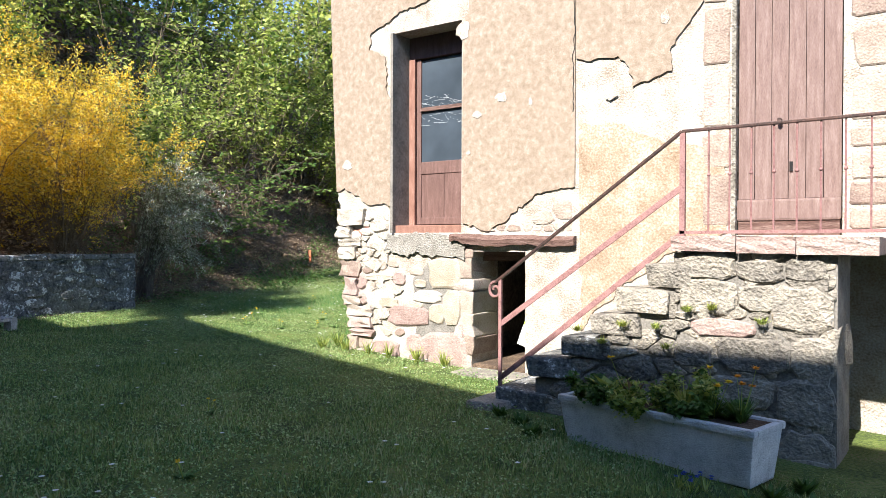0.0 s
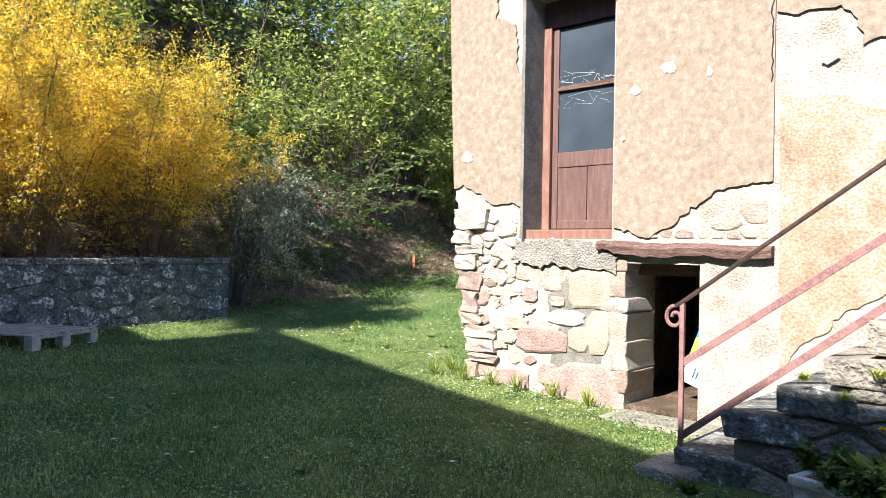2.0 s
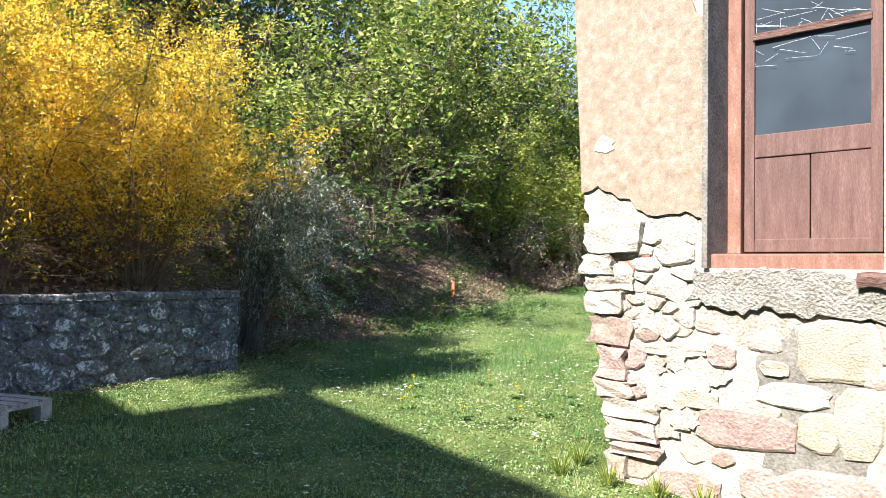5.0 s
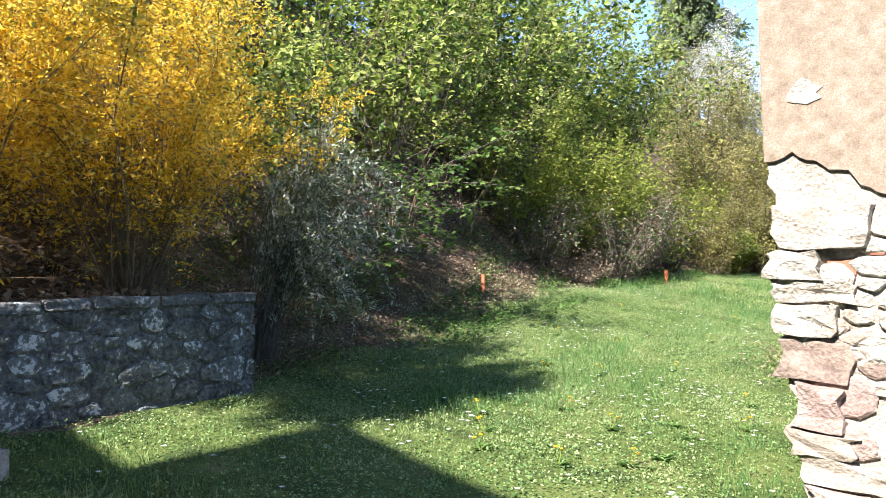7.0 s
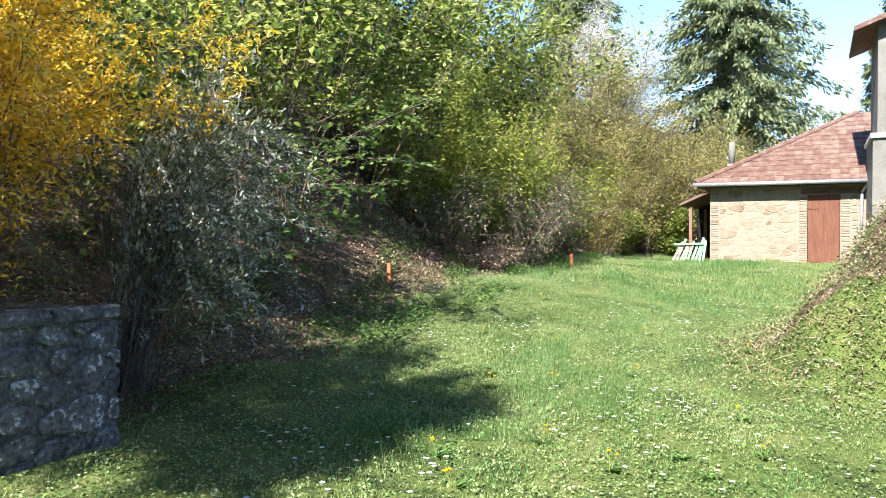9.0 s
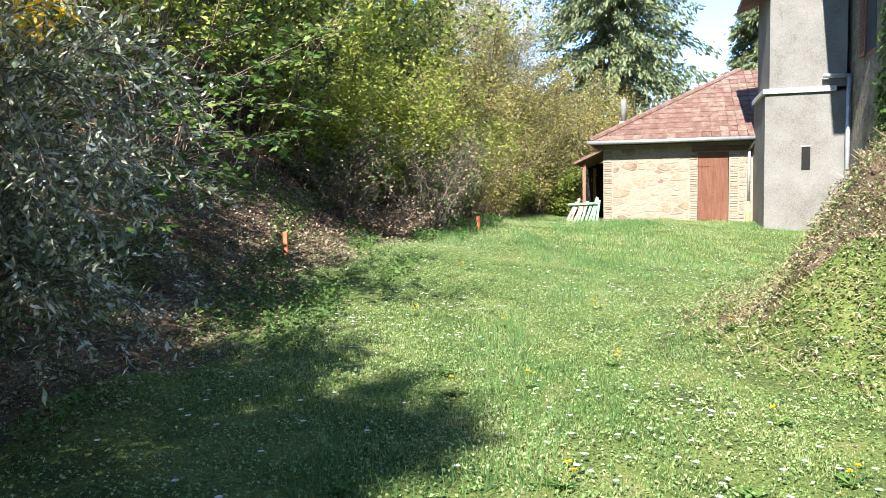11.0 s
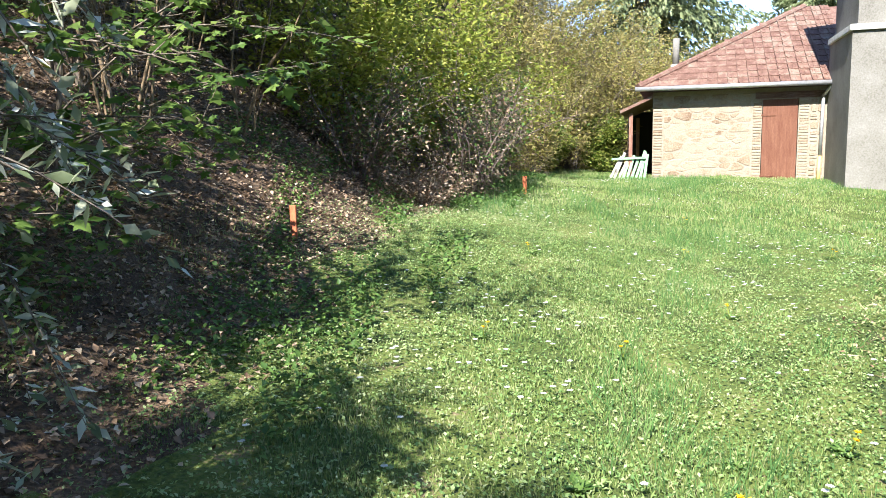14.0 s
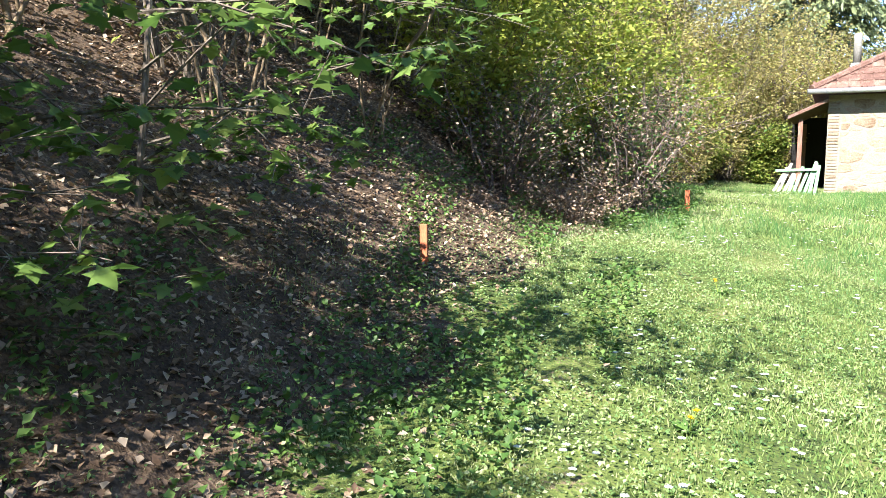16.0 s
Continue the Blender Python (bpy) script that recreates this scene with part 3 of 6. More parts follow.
for k in (0, n):
    bm.faces.new([bm.verts[5 * k + j] for j in range(5)])
part("lintel", bm, M["oldwood"], house, "split and weathered oak lintel")
bm = box(cx0 - 0.2, cx1 + 0.6, 2.15, 2.25, -0.9, 1.2)
box(cx0 - 0.5, cx0 - 0.4, 0.55, 2.25, -0.9, 1.24, bm)
box(cx1 + 0.8, cx1 + 0.9, 0.55, 2.25, -0.9, 1.24, bm)
part("cellar_wall", bm, M["wallrough"], house)
part("cellar_beam", box(cx0 - 0.02, cx1, 0.25, 0.40, 1.10, 1.20), M["oldwood"], house)
part("cellar_floor", box(cx0 - 0.39, cx1 + 0.79, 0.555, 2.14, -0.5, 0.012), M["litter"], house)
part("threshold_slab", box(1.78, 2.72, -0.34, 0.045, -0.2, -0.015), M["greystone"], house, "flat worn threshold stone", bevel=0.02)
# boarded door above the landing
shut = new("plank_door")
shut["label"] = "brown plank door with peeling paint and a worn weather board"
shut.parent = house
shut.matrix_basis = Matrix()
sx0, sx1, sz0, sz1 = SHUT
nb = 6
for k in range(nb):
    a, b = sx0 + 0.03 + (sx1 - sx0 - 0.04) * k / nb, sx0 + 0.03 + (sx1 - sx0 - 0.04) * (k + 1) / nb
    part("plank", box(a + 0.002, b - 0.002, 0.06 + 0.003 * (k % 2), 0.10, sz0 + 0.30, sz1), M["plank"], shut, bevel=0.003)
bm = box(sx0 + 0.02, sx1 - 0.01, 0.045, 0.10, sz0 + 0.12, sz0 + 0.30)
part("weather_board", bm, M["plank"], shut, bevel=0.02)
part("bottom_board", box(sx0 + 0.03, sx1 - 0.02, 0.06, 0.10, sz0, sz0 + 0.118), M["oldwood"], shut, bevel=0.004)
part("jamb", box(sx0 - 0.012, sx0 + 0.022, 0.0, 0.3, sz0, sz1), M["wallrough"], house)
part("knob", rod((sx0 + 0.36, 0.06, 2.30), (sx0 + 0.36, 0.0, 2.30), 0.018), M["darkiron"], shut, "small iron knob")
# near-black plate on the planks for the shade in the broken slot
bm = box(sx0 + 0.43, sx0 + 0.455, 0.052, 0.062, 1.88, 1.96)
part("broken_slot", bm, M["black"], shut)
# outside stair and landing
stair = thing("stair", "worn stone outside stair and landing with tufts of grass", "stair")
LX0, LX1, LY, LZ = 4.36, 5.60, -1.16, 1.34
part("landing_core", box(LX0 + 0.02, LX1 - 0.44, LY + 0.04, 0.03, -0.9, LZ - 0.09), M["mortar"], stair)
part("pier", box(LX1 - 0.46, LX1 - 0.20, LY + 0.05, -0.55, -0.9, LZ - 0.09), M["mortar"], stair)
rng = random.Random(8)
for a, b in ((LX0 - 0.03, LX0 + 0.42), (LX0 + 0.425, LX0 + 0.80), (LX0 + 0.805, LX1 + 0.04)):
    bm = box(a, b, LY - 0.03, 0.03, LZ - 0.10 - rng.uniform(0, 0.03), LZ + rng.uniform(-.012, .004))
    bmesh.ops.subdivide_edges(bm, edges=bm.edges[:], cuts=3, use_grid_fill=True)
    for v in bm.verts:
        v.co += Vector((0, rng.uniform(-.007, .007) if v.co.y < -1 else 0, rng.uniform(-.003, .003)))
    part("landing_slab", bm, M["redstone"], stair)
part("landing_slab", box(LX1 + 0.045, LX1 + 2.6, LY + 0.62, 0.03, LZ - 0.10, LZ - 0.004), M["stone"], stair, bevel=0.014)
part("landing_core", box(LX1 + 1.6, LX1 + 2.6, LY + 0.06, 0.03, -0.9, LZ - 0.102), M["mortar"], stair)
steps = [(2.86, 0.07), (3.16, 0.36), (3.48, 0.56), (3.72, 0.75), (3.95, 0.94), (4.16, 1.14)]
for k, (x, z) in enumerate(steps):
    nx = steps[k + 1][0] if k + 1 < len(steps) else LX0
    bm = box(x - 0.04, nx + 0.12, LY + 0.01, 0.03, z - 0.17, z)
    for v in bm.verts:
        v.co += Vector((rng.uniform(-.03, .03), rng.uniform(-.03, .03), rng.uniform(-.02, .02)))
    part("step", bm, M["darkstone"] if k < 3 else M["greystone"], stair, bevel=0.02)
core = [(2.9, -0.9), (LX0 + 0.015, -0.9), (LX0 + 0.015, 1.0)]
for x, z in reversed(steps):
    core += [(x + 0.02, z - 0.18)] if x < 3 else [(x + 0.02, z - 0.18), (x + 0.02, z - 0.36)]
part("step_core", slab(core, [], LY + 0.06, 0.03), M["mortar"], stair)
bm = box(2.62, 3.0, LY - 0.22, LY + 0.35, -0.25, -0.03)
for v in bm.verts:
    v.co += Vector((rng.uniform(-.05, .05), rng.uniform(-.04, .04), rng.uniform(-.03, .03)))
part("step", bm, M["greystone"], stair, "flat foot stone", bevel=0.03)
# iron rail of the stair
rail = thing("stair_railing", "reddish painted iron stair railing with a scrolled end", "railing")
RY = LY + 0.06
part("post", box(2.825, 2.855, RY - 0.012, RY + 0.012, 0.02, 0.98), M["iron"], rail, bevel=0.003)
part("post", box(LX0 + 0.005, LX0 + 0.045, RY - 0.015, RY + 0.015, LZ - 0.03, 2.10), M["iron"], rail, bevel=0.003)


def bar(a, b, wid, thick):
    a, b = Vector(a), Vector(b)
    d = b - a
    m = Matrix.Translation((a + b) / 2) @ d.to_track_quat("X", "Z").to_matrix().to_4x4() @ Matrix.Diagonal((d.length, thick, wid, 1))
    bm = bmesh.new()
    bmesh.ops.create_cube(bm, size=1, matrix=m)
    return bm


part("handrail", bar((2.80, RY, 0.96), (LX0 + 0.02, RY, 2.105), 0.022, 0.035), M["darkiron"], rail, "dark worn handrail", bevel=0.004)
part("handrail", bar((LX0 + 0.02, RY, 2.105), (LX1 + 2.5, RY, 2.13), 0.022, 0.035), M["darkiron"], rail, bevel=0.004)
part("mid_bar", bar((2.84, RY, 0.60), (LX0 + 0.02, RY, 1.70), 0.045, 0.012), M["iron"], rail, bevel=0.003)
part("low_bar", bar((2.84, RY, 0.14), (LX0 + 0.02, RY, 1.36), 0.045, 0.012), M["iron"], rail, bevel=0.003)
part("low_bar", bar((LX0, RY, LZ + 0.03), (LX1 + 2.5, RY, LZ + 0.04), 0.022, 0.03), M["iron"], rail)
for k in range(24):
    x = LX0 + 0.21 + 0.145 * k
    bm = rod((x, RY, LZ + 0.03), (x, RY, 2.10), 0.007, n=6)
    bmesh.ops.create_uvsphere(bm, u_segments=8, v_segments=6, radius=0.014, matrix=Matrix.Translation((x, RY, 1.78)))
    part("baluster", bm, M["iron"], rail)
bm = bmesh.new()
pts = []
for k in range(22):
    a = math.pi / 2 + k * 0.36
    r = 0.075 * (1 - k / 30)
    pts.append(Vector((2.79 + r * math.cos(a) * 0.9, RY, 0.885 + r * math.sin(a))))
for a, b in zip(pts, pts[1:]):
    rod(a, b + (b - a) * 0.2, 0.013, n=6, bm=bm)
part("scroll", bm, M["iron"], rail, "scrolled handrail end")
# low wall of the raised bed
bed_wall = thing("bed_wall", "low lichened grey stone retaining wall of a raised bed", "wall")
part("wall_core", box(-4.60, -4.19, -9.0, -0.12, -0.3, 1.085), M["bedmortar"], bed_wall)
part("wall_core", box(-7.5, -4.602, -0.50, -0.14, -0.3, 1.085), M["bedmortar"], bed_wall)

# ---- the stone outbuilding with its hipped tile roof ----
ANG = 6.0
shed = thing("shed", "stone outbuilding with a hipped red tile roof", "outbuilding", (-5.72, 21.28, 0.0), ANG)
S0, S1 = 0.30, 3.02
part("wall", slab(rect(0, 4.25, S0, S1 - 0.06), [rect(2.72, 3.58, S0 + 0.05, 2.68)], 0.03, 0.45), M["shedmortar"], shed)
bm = box(0, 0.4, 0.45, 8.0, S0, S1 - 0.06)
box(0, 6.2, 8.0, 8.4, S0, S1 - 0.06, bm)
part("side_wall", bm, M["shedmortar"], shed)
part("door_lintel", box(2.55, 4.2, 0.0, 0.2, 2.70, 2.86), M["oldwood"], shed)
sd = part("shed_door", box(2.735, 3.565, 0.04, 0.09, S0 + 0.08, 2.675), M["sheddoor"], shed, "red-brown painted wooden door", bevel=0.006)
for z in (0.72, 2.28):
    part("hinge", box(2.70, 3.05, 0.022, 0.036, z - 0.02, z + 0.02), M["sheddoor"], sd)
# roof deck under the tiles
bm = bmesh.new()
P = [(-0.35, -0.35, 3.05), (7.0, -0.35, 3.05), (7.0, 4.1, 5.52), (4.15, 4.1, 5.52), (-0.35, 8.6, 3.05), (7.0, 8.6, 3.05)]
v = [bm.verts.new(p) for p in P]
for f in ((0, 1, 2, 3), (0, 3, 4), (3, 2, 5, 4)):
    bm.faces.new([v[k] for k in f])
ext = bmesh.ops.extrude_face_region(bm, geom=bm.faces[:])
bmesh.ops.translate(bm, verts=[q for q in ext["geom"] if isinstance(q, bmesh.types.BMVert)], vec=(0, 0, -0.08))
roof = part("roof", bm, M["tile"], shed, "weathered red interlocking tiles")
bm = rod((-0.37, -0.37, 3.10), (4.15, 4.1, 5.58), 0.09, n=8)
part("hip_tile", bm, M["tile"], roof, "pale lichened hip tiles")
bm = rod((-0.45, -0.43, 3.03), (4.35, -0.43, 3.02), 0.06, n=10)
part("gutter", bm, M["zinc"], shed, "grey zinc gutter", True)
bm = rod((4.28, -0.40, 3.0), (4.12, -0.10, 2.72), 0.04, n=10)
rod((4.12, -0.10, 2.74), (4.10, -0.08, 1.2), 0.04, n=10, bm=bm)
part("downpipe", bm, M["zinc"], shed, "", True)
part("downpipe_foot", rod((4.10, -0.08, 1.22), (4.08, -0.08, 0.4), 0.045, n=10), flat("yellow_pipe", (0.62, 0.46, 0.16)), shed, "yellowed lower downpipe", True)
bm = rod((0.55, 0.9, 3.3), (0.55, 0.9, 3.75), 0.14, n=10)
ch = part("chimney", bm, M["concrete"], shed, "concrete flue pipe")
part("flue", rod((0.55, 0.9, 3.7), (0.55, 0.9, 4.45), 0.09, n=12), M["plaster"], ch, "pale flue pipe", True)
# lean-to beside the shed
porch = thing("lean_to", "open lean-to with red posts and a tiled roof", "shelter", (-5.72, 21.28, 0.0), ANG)
part("post", box(-0.62, -0.52, -0.05, 0.05, 0.45, 2.42), M["red_frame"], porch, bevel=0.008)
part("post", box(-0.62, -0.52, 3.4, 3.5, 0.45, 2.42), M["red_frame"], porch, bevel=0.008)
bm = box(-0.85, 0.0, -0.25, 3.8, 2.42, 2.50)
for q in bm.verts:
    q.co.z += 0.45 * (q.co.x + 0.85)
part("roof", bm, M["tile"], porch)
# back wall painted near-black for the shade under the lean-to roof
part("back_wall", box(-0.9, 0.0, 3.8, 3.95, 0.3, 2.6), M["black"], porch)
# tower and the long wall of the house behind
tower = thing("tower", "tall plastered stair tower of the house behind", "house wing", (-1.24, 19.15, 0.0), ANG)
part("wall", box(0, 1.86, 0, 2.6, 0.0, 3.95), M["plaster"], tower)
part("upper_wall", box(0.10, 1.86, 0.03, 2.6, 4.07, 7.1), M["plaster"], tower)
part("cornice", box(-0.06, 1.62, -0.07, 2.6, 3.95, 4.08), M["concrete"], tower, bevel=0.012)
bm = bmesh.new()
P = [(-0.45, -0.4, 6.75), (2.2, -0.4, 7.7), (2.2, 3.0, 7.7), (-0.45, 3.0, 6.75)]
v = [bm.verts.new(p) for p in P]
bm.faces.new(v)
ext = bmesh.ops.extrude_face_region(bm, geom=bm.faces[:])
bmesh.ops.translate(bm, verts=[q for q in ext["geom"] if isinstance(q, bmesh.types.BMVert)], vec=(0, 0, -0.12))
part("roof", bm, M["tile"], tower)
# window is a near-black block, the dark inside put into its colour
part("slot_window", box(0.86, 1.06, -0.012, 0.05, 2.03, 2.62), M["black"], tower, "narrow slot window, its inner shade painted near-black")
bm = box(0.84, 1.08, -0.02, -0.004, 2.61, 2.64)
part("slot_frame", bm, M["concrete"], tower)
bm = rod((1.30, -0.12, 4.32), (1.88, -0.12, 4.30), 0.055, n=10)
rod((1.88, -0.12, 4.33), (1.86, -0.10, 0.5), 0.055, n=10, bm=bm)
part("waste_pipe", bm, M["zinc"], tower, "pale drain pipe", True)
wing = thing("long_wall", "tall rough stone house wall hung with ivy", "house", (0.70, 19.45, 0.0), -84 + 180)
# local x runs back from the tower towards the lawn's mound
part("wall", box(-5.8, 1.2, -0.5, 0.0, 0.3, 8.2), M["wallrough"], wing)
part("wall", box(-11.5, -5.802, -0.5, 0.01, 0.3, 7.4), M["wallrough"], wing)
# overhang out of view, added to throw shade on the tower
part("eaves", box(-5.8, 0.0, -0.6, 0.85, 8.2, 8.34), M["oldwood"], wing)
# unseen neighbouring house added behind the walker; its outline is set to shade the lawn
near = thing("neighbour_house", "unseen plastered house, its gable outline set to shade the lawn", "house")
part("wall", slab([(-2.85, -1), (2.8, -1), (2.8, 7.46), (-2.85, 8.51)], [], -9.6, -9.0), M["plaster"], near)
part("wall", slab([(2.8, -1), (16, -1), (16, 7.88), (3.5, 7.88), (2.8, 7.46)], [], -15.0, -9.0), M["plaster"], near)
part("wall", slab([(-10, -1), (-2.85, -1), (-2.85, 7.05), (-5.7, 7.40), (-10, 7.6)], [], -15.0, -9.0), M["plaster"], near)
part("wall", slab([(-2.85, -1), (2.8, -1), (2.8, 7.0), (-2.85, 7.0)], [], -15.0, -9.6), M["plaster"], near)

# ---- plants ----
L = {}
L["green"] = leafy("spring_green_leaves", [(0.10, 0.15, 0.025), (0.24, 0.31, 0.055), (0.38, 0.43, 0.10), (0.50, 0.52, 0.18)], 0.52)
L["deep"] = leafy("dark_green_leaves", [(0.04, 0.085, 0.015), (0.07, 0.13, 0.022), (0.11, 0.19, 0.035)], 0.35)
L["lime"] = leafy("yellow_green_leaves", [(0.18, 0.24, 0.035), (0.30, 0.34, 0.06), (0.42, 0.42, 0.09)], 0.5)
L["yellow"] = leafy("forsythia_flowers", [(0.56, 0.33, 0.02), (0.78, 0.52, 0.04), (0.86, 0.63, 0.08), (0.92, 0.76, 0.20)], 0.62)
L["white"] = leafy("white_blossom", [(0.55, 0.55, 0.48), (0.75, 0.75, 0.70)], 0.4)
L["spruce"] = leafy("blue_green_needles", [(0.08, 0.105, 0.045), (0.14, 0.17, 0.075), (0.22, 0.25, 0.12)], 0.2)
L["dry"] = leafy("dry_brown_leaves", [(0.11, 0.065, 0.04), (0.24, 0.16, 0.10), (0.35, 0.26, 0.18), (0.48, 0.39, 0.29)], 0.15, 0.8)
L["sage"] = leafy("grey_green_leaves", [(0.11, 0.15, 0.07), (0.22, 0.26, 0.15), (0.38, 0.41, 0.29), (0.62, 0.63, 0.53)], 0.3)
L["olive"] = leafy("olive_weed_leaves", [(0.09, 0.12, 0.035), (0.19, 0.22, 0.07), (0.29, 0.29, 0.13), (0.36, 0.33, 0.19)], 0.35)
L["weed"] = leafy("low_weed_leaves", [(0.05, 0.11, 0.025), (0.09, 0.17, 0.04), (0.15, 0.25, 0.06)], 0.35)
L["ochre"] = leafy("young_ochre_leaves", [(0.20, 0.18, 0.06), (0.34, 0.30, 0.10), (0.44, 0.37, 0.16)], 0.45)


def twigs(name, base, n, length, spread, r, material, parent, seed, droop=0.0, segs=3, kids=4, lean=(0, 0), bare=0.5):
    """Stems rising from a base with side twigs; returns the tips and points along them for leaves."""
    rng = np.random.default_rng(seed)
    verts, faces, spots = [], [], []

    def tube(a, b, ra, rb):
        d = unit(b - a)
        u = unit(np.cross(d, (0.31, 0.2, 0.93)))
        w = np.cross(d, u)
        k = len(verts)
        for p, q in ((a, ra), (b, rb)):
            for j in range(4):
                an = j * math.pi / 2
                verts.append(p + q * (math.cos(an) * u + math.sin(an) * w))
        for j in range(4):
            faces.append((k + j, k + (j + 1) % 4, k + 4 + (j + 1) % 4, k + 4 + j))

    for _ in range(n):
        an = rng.uniform(0, 2 * math.pi)
        d = unit(np.array([math.cos(an) * spread * rng.uniform(0.1, 1) + lean[0], math.sin(an) * spread * rng.uniform(0.1, 1) + lean[1], 1.0]))
        p = np.array(base) + np.array([math.cos(an), math.sin(an), 0]) * rng.uniform(0, 0.25)
        ln = length * rng.uniform(0.6, 1.05)
        rr = r * rng.uniform(0.6, 1.1)
        for s in range(segs):
            q = p + d * ln / segs
            tube(p, q, rr * (1 - s / segs * 0.75), rr * (1 - (s + 1) / segs * 0.75))
            for _k in range(kids):
                f = rng.uniform(0, 1)
                o = p + (q - p) * f
                e = unit(d * 0.5 + rng.normal(0, 0.6, 3) + np.array([0, 0, -droop * 0.5]))
                tl = ln * rng.uniform(0.10, 0.30) * (1.15 - s / segs * 0.5)
                tube(o, o + e * tl, rr * 0.3, rr * 0.08)
                if s + f > bare:
                    for g in np.linspace(0.25, 1.0, 5):
                        spots.append(o + e * tl * g)
            p = q
            d = unit(d + rng.normal(0, 0.16, 3) + np.array([0, 0, -droop * (s + 1) / segs]))
            spots.append(p)
    raw(name, [tuple(v) for v in verts], faces, material, parent)
    return np.array(spots)


def foliage(name, spots, per, spread, size, material, parent, seed, flat_=0.5, aspect=0.55):
    rng = np.random.default_rng(seed)
    p = np.repeat(spots, per, 0) + rng.normal(0, spread, (len(spots) * per, 3))
    ax = unit(rng.normal(0, 1, p.shape) * (1, 1, flat_) + (0, 0, -0.1))
    up = unit(rng.normal(0, 0.6, p.shape) + (0, 0, 1))
    ln = size * rng.uniform(0.5, 1.2, len(p))
    return tagged(cards(name, p, ax, up, ln, ln * aspect, material, parent), kind="stuff")


def shrub(name, label, cat, at, h, n, spread, leaf, per, lspread, size, seed, droop=0.0, kids=5, r=0.02, extra=None, lean=(0, 0), rz=0, group="", bare=0.5, wood="bark"):
    t = thing(name, label, cat, at, rz, group)
    s = twigs("branchwork", (0, 0, 0), n, h, spread, r, M[wood], t, seed, droop, 4, kids, lean, bare)
    foliage("leafage", s, per, lspread, size, leaf, t, seed + 1)
    if extra:
        foliage("young_leafage", s[:: 3], extra[1], lspread, size * 1.1, extra[0], t, seed + 2)
    return t


def at_ground(x, y, dz=-0.05):
    return (x, y, float(height(x, y)) + dz)


# yellow forsythia on the raised bed
for k, (x, y, hh, rz) in enumerate([(-4.95, -0.80, 2.95, 0), (-4.95, -2.3, 3.05, 70), (-5.1, -4.2, 3.1, 150), (-6.3, -1.5, 3.4, 200), (-5.2, -6.2, 3.0, 260)]):
    if k == 0:
        fors = thing("forsythia", "large forsythia bush in full yellow flower", "shrub", at_ground(x, y))
        rf = np.random.default_rng(39)
        buds = twigs("branchwork", (0, 0, 0), 54, hh, 0.55, 0.010, M["bronze"], fors, 40, 0.22, 4, 10, bare=0.7)
        buds = buds[rf.random(len(buds)) < 0.12 + 0.88 * smooth01((buds[:, 2] - 0.35) / 1.1)]
        shell = np.hypot(buds[:, 0], buds[:, 1]) / (0.42 * buds[:, 2] + 0.35)
        buds = buds[rf.random(len(buds)) < 0.12 + 0.88 * smooth01((np.maximum(shell, (buds[:, 2] - 1.7) / 1.0) - 0.35) / 0.4)]
        foliage("blossom", buds, 7, 0.032, 0.052, L["yellow"], fors, 41, 0.8, 0.42)
        foliage("young_leafage", buds[::3], 1, 0.03, 0.05, L["lime"], fors, 42)
    else:
        m = pose(*at_ground(x, y), 0, 0, rz)
        copy_thing(fors, m @ Matrix.Diagonal((1, 1, hh / 3.0, 1)))
# white flowering shrub arching over the bank


def tube_along(verts, faces, pts, r0, r1, n=4):
    """Adds a tapered tube through the points."""
    k0 = len(verts)
    for k, p in enumerate(pts):
        d = unit(pts[min(k + 1, len(pts) - 1)] - pts[max(k - 1, 0)])
        u = unit(np.cross(d, (0.31, 0.23, 0.92) if abs(d[2]) < 0.85 else (1.0, 0.1, 0.0)))
        w = np.cross(d, u)
        r = r0 + (r1 - r0) * k / (len(pts) - 1)
        for j in range(n):
            a = 2 * math.pi * j / n
            verts.append(tuple(p + r * (math.cos(a) * u + math.sin(a) * w)))
    for k in range(len(pts) - 1):
        for j in range(n):
            a, b = k0 + n * k + j, k0 + n * k + (j + 1) % n
            faces.append((a, b, b + n, a + n))


